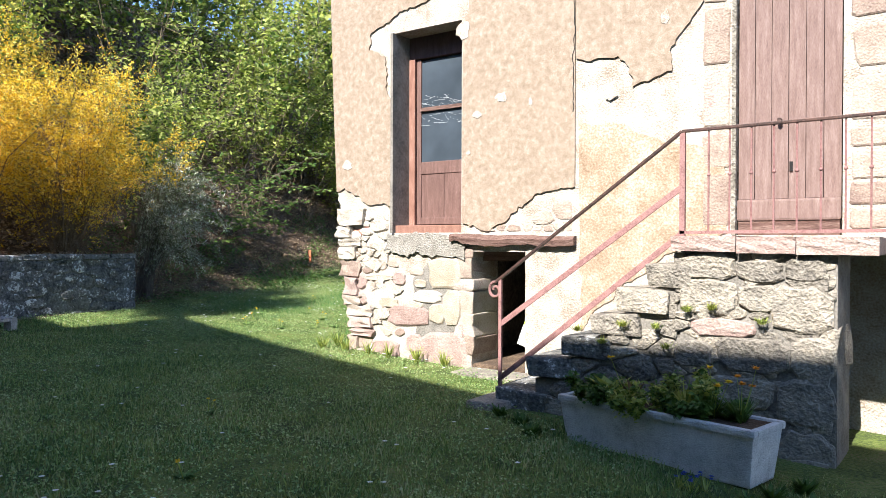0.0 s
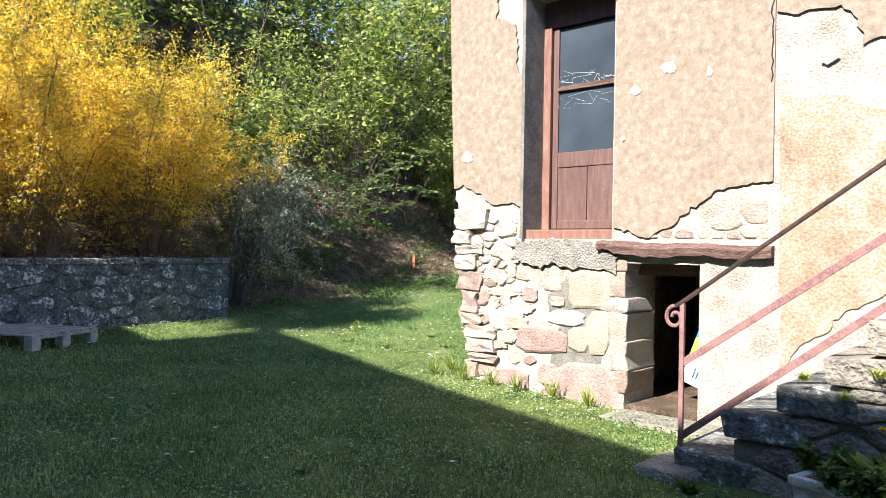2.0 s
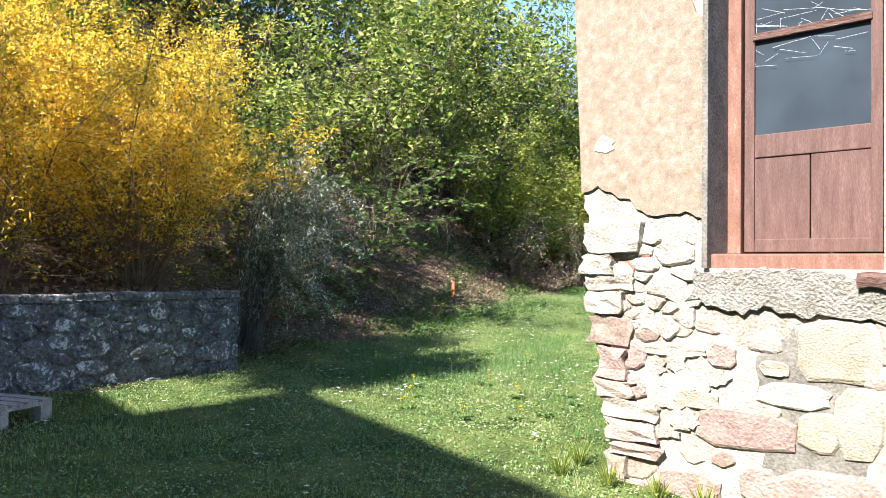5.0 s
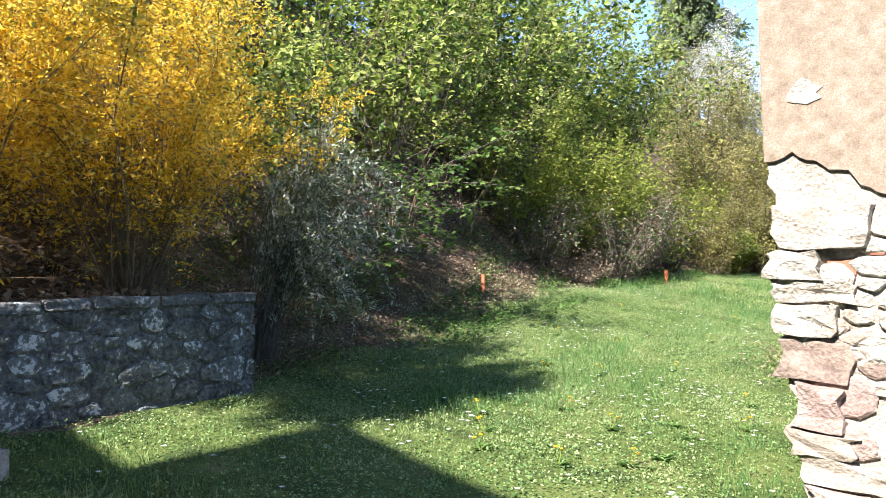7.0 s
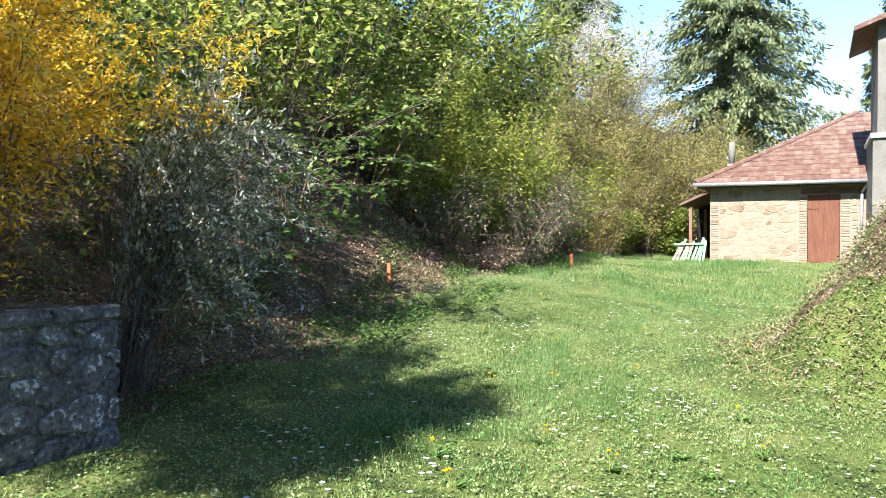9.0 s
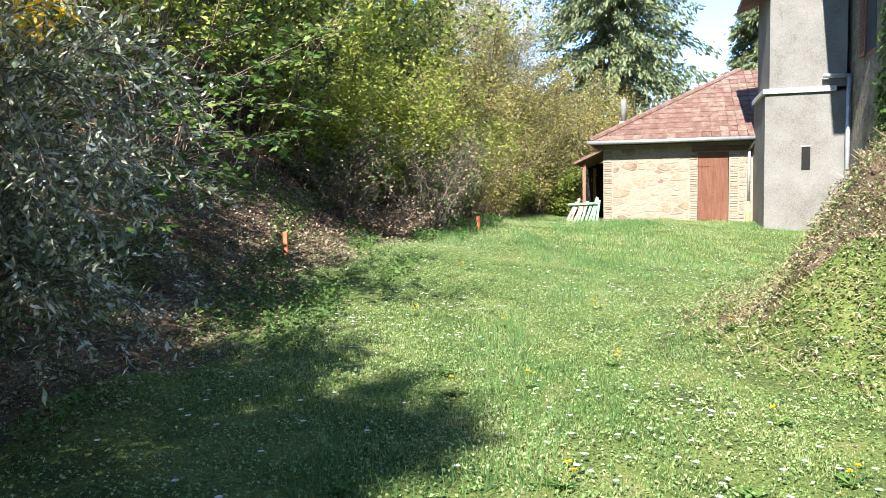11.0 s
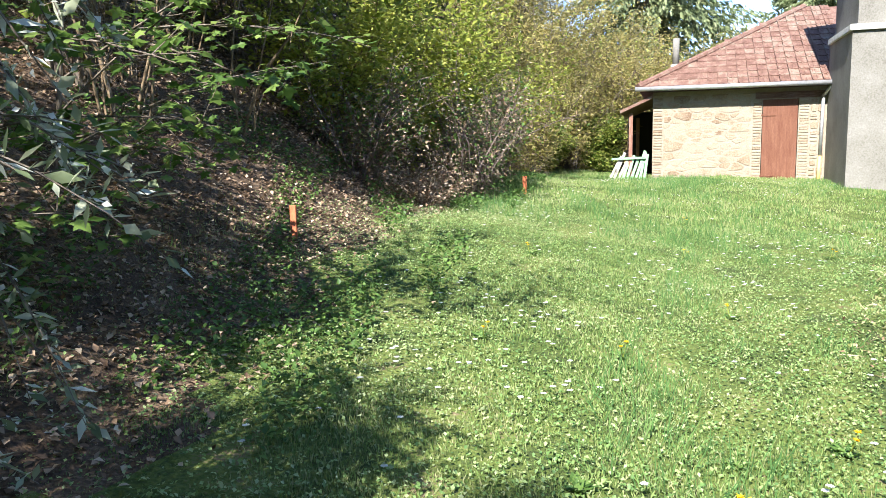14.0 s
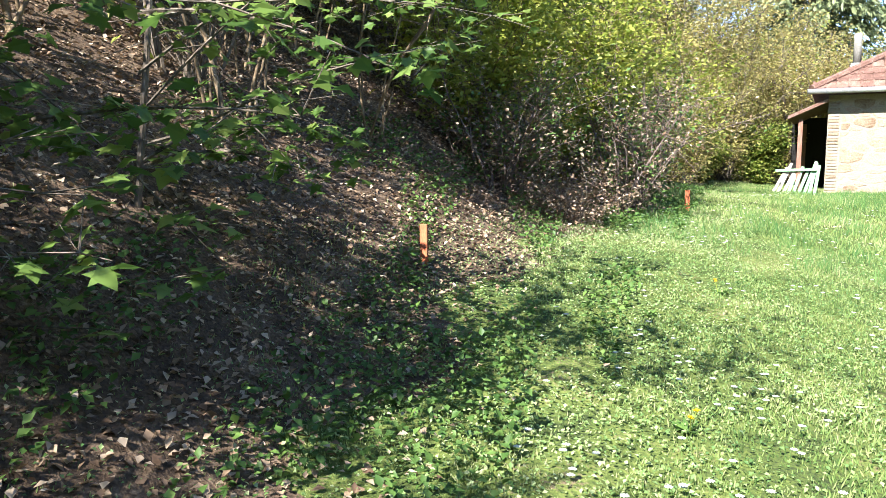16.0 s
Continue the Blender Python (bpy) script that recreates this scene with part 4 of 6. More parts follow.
def fountain(name, label, cat, at, n, reach, h, leaf, bloom, seed, aim, focus):
    """A shrub of long arching wands that carry narrow leaves and small blossom all along."""
    t = thing(name, label, cat, at)
    rng = np.random.default_rng(seed)
    verts, faces, lp, la, top = [], [], [], [], []
    for _ in range(n):
        az = aim + rng.normal(0, focus)
        r, hh, c2 = reach * rng.uniform(0.45, 1.02), h * rng.uniform(0.35, 1.05), rng.uniform(1.5, 2.1)
        u = np.linspace(0, 1, 9)
        d = np.array([math.cos(az), math.sin(az)])
        bend = rng.normal(0, 0.12)
        px = np.stack([d[0] * r * u ** 1.15 - d[1] * bend * u * u, d[1] * r * u ** 1.15 + d[0] * bend * u * u, hh * (2.4 * u - c2 * u * u) / 0.66], 1)
        px[:, :2] += rng.normal(0, 0.10, 2)
        tube_along(verts, faces, px, 0.008, 0.002)
        wands = [(px, 0.28)]
        for _k in range(9):
            f = rng.uniform(0.25, 0.95)
            k = int(f * 8)
            o = px[k] + (px[min(k + 1, 8)] - px[k]) * (f * 8 - k)
            e = unit(unit(px[min(k + 1, 8)] - px[max(k - 1, 0)]) + rng.normal(0, 0.45, 3))
            ln = rng.uniform(0.15, 0.42)
            v = np.linspace(0, 1, 4)[:, None]
            q = o + e * ln * v + np.array([0, 0, -0.25 * ln]) * v * v
            tube_along(verts, faces, q, 0.003, 0.001, 3)
            wands.append((q, 0.1))
        for q, start in wands:
            seg = np.linalg.norm(np.diff(q, axis=0), axis=1)
            length = np.concatenate([[0], np.cumsum(seg)])
            at_ = np.arange(start * length[-1], length[-1], 0.022)
            pts = np.stack([np.interp(at_, length, q[:, c]) for c in range(3)], 1)
            dirs = unit(np.gradient(pts, axis=0)) if len(pts) > 1 else np.zeros_like(pts) + (0, 0, 1)
            side = unit(rng.normal(0, 1, pts.shape))
            lp.append(pts)
            la.append(unit(dirs * 0.8 + side * 0.8 + np.array([0, 0, 0.35])))
            top.append(pts[rng.random(len(pts)) < 0.12])
    raw("branchwork", verts, faces, M["bark"], t)
    lp, la = np.concatenate(lp), np.concatenate(la)
    ln = rng.uniform(0.034, 0.070, len(lp))
    tagged(cards("leafage", lp, la, unit(rng.normal(0, 0.5, lp.shape) + (0, 0, 1)), ln, ln * 0.34, leaf, t, 0.12), kind="stuff")
    foliage("blossom", np.concatenate(top), 3, 0.014, 0.020, bloom, t, seed + 1, 0.8, 0.8)
    return t


fountain("spirea", "arching shrub with small white flowers and grey leaves", "shrub", at_ground(-5.1, 0.55), 64, 1.38, 1.75, L["sage"], L["white"], 50, 0.48, 0.40)


def hazel(at, n, h, seed, rz=0.0):
    """A coppiced stool: bare pale stems fan out from one base, and leaves begin high up."""
    t = thing("hazel", "coppiced shrub with bare pale stems and fresh leaves above", "shrub", at, rz, "coppiced shrubs on the bank")
    rng = np.random.default_rng(seed)
    spots = []
    for _ in range(n):
        az, out, hh = rng.uniform(0, 6.28), rng.uniform(0.15, 0.55), h * rng.uniform(0.65, 1.05)
        u = np.linspace(0, 1, 8)[:, None]
        d = np.array([math.cos(az), math.sin(az), 0])
        pts = d * 0.08 + d * out * hh * u ** 1.4 + np.array([0.18 * hh, -0.05 * hh, 0]) * u ** 1.5 + np.array([0, 0, hh]) * u + np.cumsum(rng.normal(0, 0.06, (8, 3)), 0)
        verts, faces = [], []
        r = rng.uniform(0.010, 0.024)
        tube_along(verts, faces, pts, r, 0.006, 6)
        for k in range(3, 8):
            for _k in range(3):
                e = unit(rng.normal(0, 1, 3) * (1, 1, 0.5) + (0, 0, 0.25)) * rng.uniform(0.25, 0.65)
                tube_along(verts, faces, np.array([pts[k], pts[k] + e * 0.5 + (0, 0, 0.03), pts[k] + e]), 0.006, 0.002, 4)
                if k > 3:
                    spots += [pts[k] + e * f for f in (0.4, 0.6, 0.8, 1.0)]
        raw("stem", verts, faces, M["bronze"], t, smooth=True)
    foliage("leafage", np.array(spots), 5, 0.07, 0.085, L["green"], t, seed + 1, 0.4, 0.7)
    return t


hz = [hazel(at_ground(-7.9, 5.2), 6, 3.6, 700), hazel(at_ground(-8.2, 7.2), 5, 4.2, 710, 40)]
for k, (x, y, q, rz) in enumerate([(-8.6, 4.0, 1.1, 150), (-8.9, 6.2, 1.1, 200), (-9.4, 7.6, 1.15, 20), (-9.3, 3.0, 1.2, 310), (-9.6, 13.0, 1.1, 60)]):
    copy_thing(hz[k % 2], pose(*at_ground(x, y), 0, 0, rz) @ Matrix.Scale(q, 4))
# leafy maples and hazels on the bank
bank = [(-8.5, 5.3, 5.0, 0), (-9.9, 7.0, 5.4, 60), (-9.6, 9.2, 5.6, 130), (-9.8, 11.8, 5.8, 200), (-10.8, 15.0, 6.0, 260), (-11.8, 18.6, 6.4, 20),
        (-11.2, 5.4, 6.0, 90), (-10.4, 8.0, 6.5, 150), (-11.2, 12.0, 6.5, 10), (-12.0, 16.0, 7.0, 70), (-13.2, 3.5, 6.5, 310), (-12.5, 0.0, 6.5, 30),
        (-10.8, -6.0, 5.5, 120), (-12.0, -4.0, 6.5, 220), (-14.0, 8.0, 7.5, 45), (-15.0, 3.0, 7.5, 170), (-14.5, 13.0, 7.5, 280), (-13.0, 20.5, 7.0, 330), (-17, 17, 8, 15), (-18, 10, 8, 100), (-11.2, 0.2, 6.2, 95), (-11.8, 4.4, 6.4, 215), (-12.8, 1.8, 6.6, 300), (-13.5, -2.0, 6.6, 40), (-14.5, 5.6, 7, 130), (-15.5, 0.5, 7.5, 250), (-18, 4, 8.5, 10), (-19, -3, 8.5, 140), (-20, 8, 9, 60), (-17, -8, 8.5, 200), (-13, -9, 7, 320), (-7.5, -0.7, 4.9, 10), (-6.7, 1.5, 3.7, 25), (-7.5, 2.9, 2.9, 205)]
for k, (x, y, hh, rz) in enumerate(bank):
    if k < 3:
        b = shrub("hillside_tree", "young leafy tree in fresh green on the wooded bank", "tree", at_ground(x, y), hh, (10, 9, 12)[k], (0.5, 0.42, 0.6)[k], L[("green", "lime", "green")[k]], 2, 0.10, 0.165, 60 + 7 * k, 0.06, 9, 0.024, (L["deep"], 1), (0.14, -0.05), rz, "trees on the bank", 1.3)
        first = [b] if k == 0 else first + [b]
    else:
        src = first[k % 3]
        copy_thing(src, pose(*at_ground(x, y), 0, 0, rz) @ Matrix.Scale(hh / (5.0, 5.4, 5.6)[k % 3], 4))
# hedge and young trees closing the lawn
for k, (x, y, hh, rz) in enumerate([(-8.6, 24.0, 4.2, 0), (-7.4, 27.5, 5.0, 50), (-10.5, 25.5, 5.5, 140), (-6.0, 31.0, 5.0, 200), (-9.5, 30.0, 6.0, 280), (-12.5, 29.0, 7.0, 90), (-8.8, 20.5, 3.0, 30)]):
    if k == 0:
        hed = shrub("hedge_tree", "thin young tree with ochre spring leaves", "tree", at_ground(x, y), hh, 16, 0.4, L["ochre"], 7, 0.14, 0.09, 90, 0.05, 8, 0.03, (L["green"], 2), group="young trees behind the lawn")
    else:
        copy_thing(hed, pose(*at_ground(x, y), 0, 0, rz) @ Matrix.Scale(hh / 4.2, 4))


def conifer(at, h, seed, label, wide=0.24):
    t = thing("spruce", label, "tree", at)
    part("trunk", rod((0, 0, 0), (0, 0, h), 0.3, 0.03, 8), M["bark"], t)
    rng = np.random.default_rng(seed)
    pts, ax = [], []
    for z in np.arange(h * 0.12, h * 0.99, 0.30):
        r = wide * (h - z) * (0.8 + 0.4 * rng.random()) + 0.25
        for a in rng.uniform(0, 2 * math.pi, 7):
            rr = r * rng.uniform(0.6, 1.1)
            for s in np.linspace(0.12, 1, 12):
                p = np.array([math.cos(a) * rr * s, math.sin(a) * rr * s, z - 0.42 * rr * s * s + 0.12 * rr * s ** 4])
                pts.append(p)
                ax.append([math.cos(a), math.sin(a), -0.4])
    pts, ax = np.array(pts), np.array(ax)
    per = 17
    p = np.repeat(pts, per, 0) + rng.normal(0, 0.13, (len(pts) * per, 3))
    a = unit(np.repeat(ax, per, 0) + rng.normal(0, 0.6, p.shape) + (0, 0, -0.5))
    ln = rng.uniform(0.15, 0.42, len(p))
    cards("needles", p, a, unit(rng.normal(0, 1, p.shape) + (0, 0, 1)), ln, ln * 0.34, L["spruce"], t)
    return t


conifer(at_ground(-8.2, 37.0), 20, 5, "tall spruce with drooping blue-green branches", 0.38)
conifer(at_ground(-19.0, 42.0), 22, 6, "tall dark spruce rising over the hedge", 0.2)
conifer(at_ground(-1.0, 43.0), 15, 7, "tall spruce with drooping blue-green branches")

# unseen tall tree added behind the walker; its crown is set to throw the ragged shade beside the raised bed
tt = thing("garden_tree", "unseen tall tree added to shade the lawn beside the raised bed", "tree", (-3.6, -16.6, 0.0))
part("trunk", rod((0, 0, 0), (0, 0, 11.5), 0.3, 0.14, 10), M["bark"], tt)
rng = np.random.default_rng(95)
sl = rng.uniform(0.14, 0.80, (80, 1))
c = rng.normal(0, 1, (80, 3)) * (0.16, 0.45, 0.32) + np.hstack([sl, 0 * sl + 4.78, 12.5 - 0.5 * sl])
k = twigs("branchwork", (0, 0, 10.5), 12, 3.0, 1.2, 0.05, M["bark"], tt, 96, 0.1, 3, 5)
foliage("leafage", c, 70, 0.13, 0.15, L["green"], tt, 97, 0.5, 0.7)


LOBES = [(0, 0), (0.10, 0.16), (0.42, 0.10), (0.30, 0.32), (0.50, 0.52), (0.24, 0.55), (0.16, 0.72), (0, 1.0), (-0.16, 0.72), (-0.24, 0.55), (-0.50, 0.52), (-0.30, 0.32), (-0.42, 0.10), (-0.10, 0.16)]
L["maple"] = leafy("fresh_maple_leaves", [(0.06, 0.12, 0.025), (0.10, 0.18, 0.04), (0.16, 0.25, 0.06), (0.26, 0.34, 0.09)], 0.5, 0.45)


def maple(at, tips, seed, label):
    """A young maple on the bank: low boughs reach over the lawn and carry five-lobed leaves in flat sprays."""
    t = thing("maple", label, "tree", at, 0, "maples over the lawn")
    rng = np.random.default_rng(seed)
    part("trunk", rod((0, 0, 0), (0.10, 0.1, 1.3), 0.022, 0.014, 7), M["bark"], t)
    verts, faces = [], []
    fine = bmesh.new()
    base = Vector(at)
    for tip in tips:
        a, b = Vector((0.03, 0.03, rng.uniform(0.15, 1.3))), Vector(tip) - base
        mid = (a + b) / 2 + Vector((0, 0, 0.22))
        bm, pts = bmesh.new(), []
        for k in range(9):
            u = k / 8
            pts.append(a * (1 - u) ** 2 + mid * 2 * u * (1 - u) + b * u * u)
        rings = []
        for k in range(9):
            r = 0.013 * (1 - k / 10)
            rings.append([bm.verts.new(pts[k] + Vector((r * math.cos(q * 1.2566) * 0.7, r * math.cos(q * 1.2566) * -0.7, r * math.sin(q * 1.2566)))) for q in range(5)])
        for k in range(8):
            for q in range(5):
                bm.faces.new((rings[k][q], rings[k][(q + 1) % 5], rings[k + 1][(q + 1) % 5], rings[k + 1][q]))
        for k in range(2, 9):
            for _ in range(4):
                d = Vector((rng.normal(0, 1), rng.normal(0, 1), rng.normal(0.05, 0.25))).normalized() * rng.uniform(0.10, 0.36)
                rod(pts[k], pts[k] + d, 0.0035, 0.0015, 4, fine)
                for f in (0.55, 0.8, 1.0):
                    o = pts[k] + d * f + Vector(rng.normal(0, 0.02, 3))
                    m = Matrix.LocRotScale(o, Euler((rng.normal(-0.25, 0.3), rng.normal(0, 0.3), rng.uniform(0, 6.28))), (1, 1, 1))
                    q, z = len(verts), rng.uniform(0.055, 0.125)
                    verts += [tuple(m @ Vector((x * z, y * z, -0.3 * abs(x) * z - 0.12 * y * y * z))) for x, y in LOBES]
                    faces.append(tuple(range(q, q + 14)))
        ob = part("bough", bm, M["bark"], t)
        ob.data.update()
    tagged(part("twig_spray", fine, M["bark"], t), kind="stuff")
    tagged(raw("leafage", verts, faces, L["maple"], t), kind="stuff")
    return t


maple(at_ground(-7.0, 2.5), [(-5.3, 3.2, 1.75), (-5.6, 2.6, 1.35), (-6.2, 3.6, 2.5), (-5.1, 2.7, 2.0), (-5.4, 3.5, 2.45), (-6.2, 2.9, 1.0), (-5.8, 3.3, 1.2), (-6.0, 2.4, 2.6), (-5.0, 3.3, 2.9)], 150, "young maple reaching over the lawn with fresh lobed leaves")
maple(at_ground(-7.2, 3.9), [(-5.5, 4.1, 1.95), (-5.9, 4.9, 2.2), (-6.0, 5.7, 2.5), (-6.3, 4.4, 1.5), (-5.7, 4.5, 2.9), (-6.6, 5.2, 1.7), (-5.3, 5.0, 3.2)], 170, "young maple reaching over the lawn with fresh lobed leaves")

# ---- things round the house ----
# concrete flower trough
trough = thing("flower_trough", "pebbled grey concrete flower trough planted with spring flowers", "planter", (3.67, -1.67, -0.16), -12.3)
TL, TD, TH = 1.46, 0.42, 0.36


def ring_box(l0, l1, d0, d1, z0, z1, bm=None):
    bm = bm or bmesh.new()
    lo = [bm.verts.new(p) for p in ((l0, d0, z0), (TL - l0, d0, z0), (TL - l0, TD - d0, z0), (l0, TD - d0, z0))]
    hi = [bm.verts.new(p) for p in ((l1, d1, z1), (TL - l1, d1, z1), (TL - l1, TD - d1, z1), (l1, TD - d1, z1))]
    for k in range(4):
        q = (k + 1) % 4
        bm.faces.new((lo[k], lo[q], hi[q], hi[k]))
    return bm, lo, hi


bm, lo, hi = ring_box(0.05, 0.015, 0.05, 0.015, 0.0, TH - 0.05)
bm.faces.new(lo[::-1])
bm.faces.new(hi)
part("body", bm, M["concrete"], trough, bevel=0.012)
bm = box(0, TL, 0, 0.05, TH - 0.05, TH)
part("rim", bm, M["concrete"], trough, bevel=0.014)
part("rim", box(0, TL, TD - 0.05, TD, TH - 0.05, TH), M["concrete"], trough, bevel=0.014)
part("rim", box(0, 0.05, 0.051, TD - 0.051, TH - 0.05, TH - 0.002), M["concrete"], trough, bevel=0.014)
part("rim", box(TL - 0.05, TL, 0.051, TD - 0.051, TH - 0.05, TH - 0.002), M["concrete"], trough, bevel=0.014)
part("soil", box(0.052, TL - 0.052, 0.052, TD - 0.052, TH - 0.06, TH - 0.015), M["litter"], trough)
F = {"orange": leafy("orange_petals", [(0.75, 0.25, 0.01), (0.85, 0.38, 0.02)], 0.3), "yolk": leafy("dandelion_petals", [(0.80, 0.50, 0.01), (0.88, 0.62, 0.03)], 0.3),
     "blue": leafy("blue_petals", [(0.05, 0.07, 0.40), (0.10, 0.14, 0.55)], 0.3), "daisy": leafy("daisy_petals", [(0.72, 0.72, 0.70), (0.82, 0.82, 0.80)], 0.3)}


def rosette(name, label, cat, at, n, ln, wd, rise, leaf, seed, flowers=0, petal=None, rz=0, fh=0.15, group="", fs=1.0):
    """A low plant: strap or oval leaves from one crown, and flower heads on thin stems."""
    t = thing(name, label, cat, at, rz, group)
    rng = np.random.default_rng(seed)
    a = rng.uniform(0, 2 * math.pi, n)
    ax = unit(np.stack([np.cos(a), np.sin(a), rise * rng.uniform(0.5, 1.4, n)], 1))
    cards("leaf_tuft", rng.normal(0, 0.012, (n, 3)) * (1, 1, 0.2), ax, np.tile((0.0, 0.0, 1.0), (n, 1)), ln * rng.uniform(0.6, 1.1, n), wd * rng.uniform(0.7, 1.2, n), leaf, t)
    for k in range(flowers):
        d = np.array([rng.normal(0, 0.25), rng.normal(0, 0.25), 1.0])
        tip = d * fh * rng.uniform(0.7, 1.15)
        part("stem", rod((0, 0, 0), tip, 0.0025, 0.002, 5), L["green"], t)
        m = 26
        b = rng.uniform(0, 2 * math.pi, m)
        pax = unit(np.stack([np.cos(b), np.sin(b), rng.uniform(0.05, 0.9, m)], 1))
        cards("flower", np.tile(tip, (m, 1)), pax, np.tile((0, 0, 1.0), (m, 1)), fs * rng.uniform(0.014, 0.021, m), np.full(m, 0.008 * fs), petal, t)
    return t


tm = trough.matrix_world
for k, (u, v, nm, lb, n, ln, wd, rise, lf, fl, pt) in enumerate([
        (0.30, 0.22, "bergenia", "pale green broad-leaved plant in the trough", 22, 0.15, 0.09, 0.9, "green", 0, None),
        (0.55, 0.10, "pansy", "small yellow flower between leaves in the trough", 26, 0.08, 0.04, 0.6, "deep", 1, "yolk"),
        (0.92, 0.18, "tulip_leaves", "clump of upright strap leaves in the trough", 26, 0.15, 0.014, 2.4, "green", 0, None),
        (1.10, 0.20, "wallflower", "clump with orange and yellow flowers in the trough", 40, 0.13, 0.014, 1.4, "deep", 3, "yolk"),
        (1.28, 0.20, "wallflower", "clump with bright orange flowers in the trough", 40, 0.13, 0.014, 1.3, "deep", 5, "orange"),
        (1.00, 0.08, "heuchera", "low leafy plant hanging over the trough rim", 30, 0.10, 0.06, 0.35, "deep", 0, None),
        (0.40, 0.09, "heuchera", "low leafy plant hanging over the trough rim", 26, 0.09, 0.055, 0.4, "green", 0, None),
        (0.46, 0.26, "dry_fern", "rust-brown withered plant in the trough", 18, 0.13, 0.04, 1.6, "dry", 0, None)]):
    p = tm @ Vector((u, v, TH - 0.016))
    rosette(nm, lb, "plant", p, int(n * 1.0), ln * 1.45, wd * 1.3, rise, L[lf], 200 + k, fl, F[pt] if pt else None, 0, 0.30, "", 1.7)
for k, (u, v, hh) in enumerate([(0.72, 0.26, 0.28), (0.20, 0.2, 0.16), (0.50, 0.16, 0.15), (1.0, 0.26, 0.16)]):
    p = tm @ Vector((u, v, TH - 0.02))
    shrub("leafy_herb", "leafy green herb growing in the trough", "plant", p, hh * 0.8, 9, 0.6, L["deep" if k % 2 else "green"], 3, 0.02, 0.045, 280 + 3 * k, 0.1, 4, 0.004, (L["deep"], 2), group="herbs in the trough")
for k, (x, y) in enumerate([(4.72, -2.16), (4.80, -2.2), (4.86, -2.13)]):
    rosette("muscari", "small blue grape hyacinths before the trough", "flower", at_ground(x, y, -0.005), 14, 0.12, 0.01, 1.6, L["green"], 230 + k, 4, F["blue"], fh=0.10, group="grape hyacinths")
for k, (x, y) in enumerate([(5.2, -2.0), (5.32, -1.75), (5.12, -2.2), (5.45, -2.05), (3.3, -1.55), (3.05, -1.45), (3.5, -1.75)]):
    rosette("ground_plant", "dark green weeds growing by the stair foot", "plant", at_ground(x, y, -0.01), 60, 0.12, 0.03, 1.1, L["deep"], 240 + k, group="weeds by the stair")
# tufts in the joints of the landing wall
for k, (x, z) in enumerate([(4.45, 0.80), (4.62, 0.82), (4.95, 0.74), (3.96, 0.66), (4.22, 0.66), (3.6, 0.60), (4.3, 0.52), (3.8, 0.52)]):
    rosette("wall_tuft", "tuft of grass rooted in a wall joint", "plant", (x, LY - 0.03, z), 60, 0.075, 0.007, 1.1, L["lime" if k % 2 else "green"], 260 + k, group="tufts in the wall")

# estate agent's board standing on its head in the cellar door
board = thing("sign_board", "white, green and blue board leaning upside down in the cellar doorway", "sign")
board.matrix_world = pose(2.03, 0.585, 0.19, -8, 17, 0) @ pose(0.17, 0, 0)
white = flat("board_white", (0.78, 0.80, 0.78), 0.35)
part("panel", box(-0.17, 0.45, 0.0, 0.012, 0.0, 0.22), white, board)
part("green_band", box(-0.17, 0.45, 0.0, 0.012, 0.221, 0.40), flat("board_green", (0.42, 0.62, 0.06), 0.35), board)
part("blue_band", box(-0.17, 0.45, 0.0, 0.012, 0.401, 0.54), flat("board_blue", (0.02, 0.20, 0.40), 0.35), board)


def lettering(text, size, x, z, material, parent):
    cu = bpy.data.curves.new("lettering", "FONT")
    cu.body, cu.size, cu.align_x, cu.align_y, cu.extrude = text, size, "CENTER", "CENTER", 0.001
    tmp = bpy.data.objects.new("tmp", cu)
    scene.collection.objects.link(tmp)
    me = bpy.data.meshes.new_from_object(tmp.evaluated_get(bpy.context.evaluated_depsgraph_get()))
    bpy.data.objects.remove(tmp)
    me.materials.clear()
    me.materials.append(material)
    ob = new("lettering", me)
    ob.parent = parent
    ob.matrix_basis = pose(x, -0.003, z, 90, 0, 0) @ pose(0, 0, 0, 0, 0, 180)
    return ob


lettering("VENDRE", 0.13, 0.12, 0.305, white, board)
lettering("04 74 87 72 47", 0.062, 0.11, 0.44, white, board)
ink = flat("board_ink", (0.03, 0.07, 0.12), 0.4)
for k, (x, w, h) in enumerate([(0.18, 0.03, 0.12), (0.13, 0.012, 0.10), (0.085, 0.012, 0.09), (0.055, 0.012, 0.09), (0.025, 0.012, 0.09), (-0.02, 0.012, 0.09), (-0.05, 0.012, 0.09), (-0.08, 0.012, 0.09)]):
    part("logo_bar", box(x, x + w, -0.004, -0.001, 0.06, 0.06 + h), ink, board)
for k in range(5):
    part("small_bar", box(-0.10 + 0.09 * k, -0.03 + 0.09 * k, -0.004, -0.001, 0.495, 0.52), white, board)
part("cellar_sill", box(cx0 + 0.002, cx1 - 0.002, 0.046, 0.554, -0.3, 0.02), M["litter"], house, "earth trodden into the doorway", bevel=0.02)


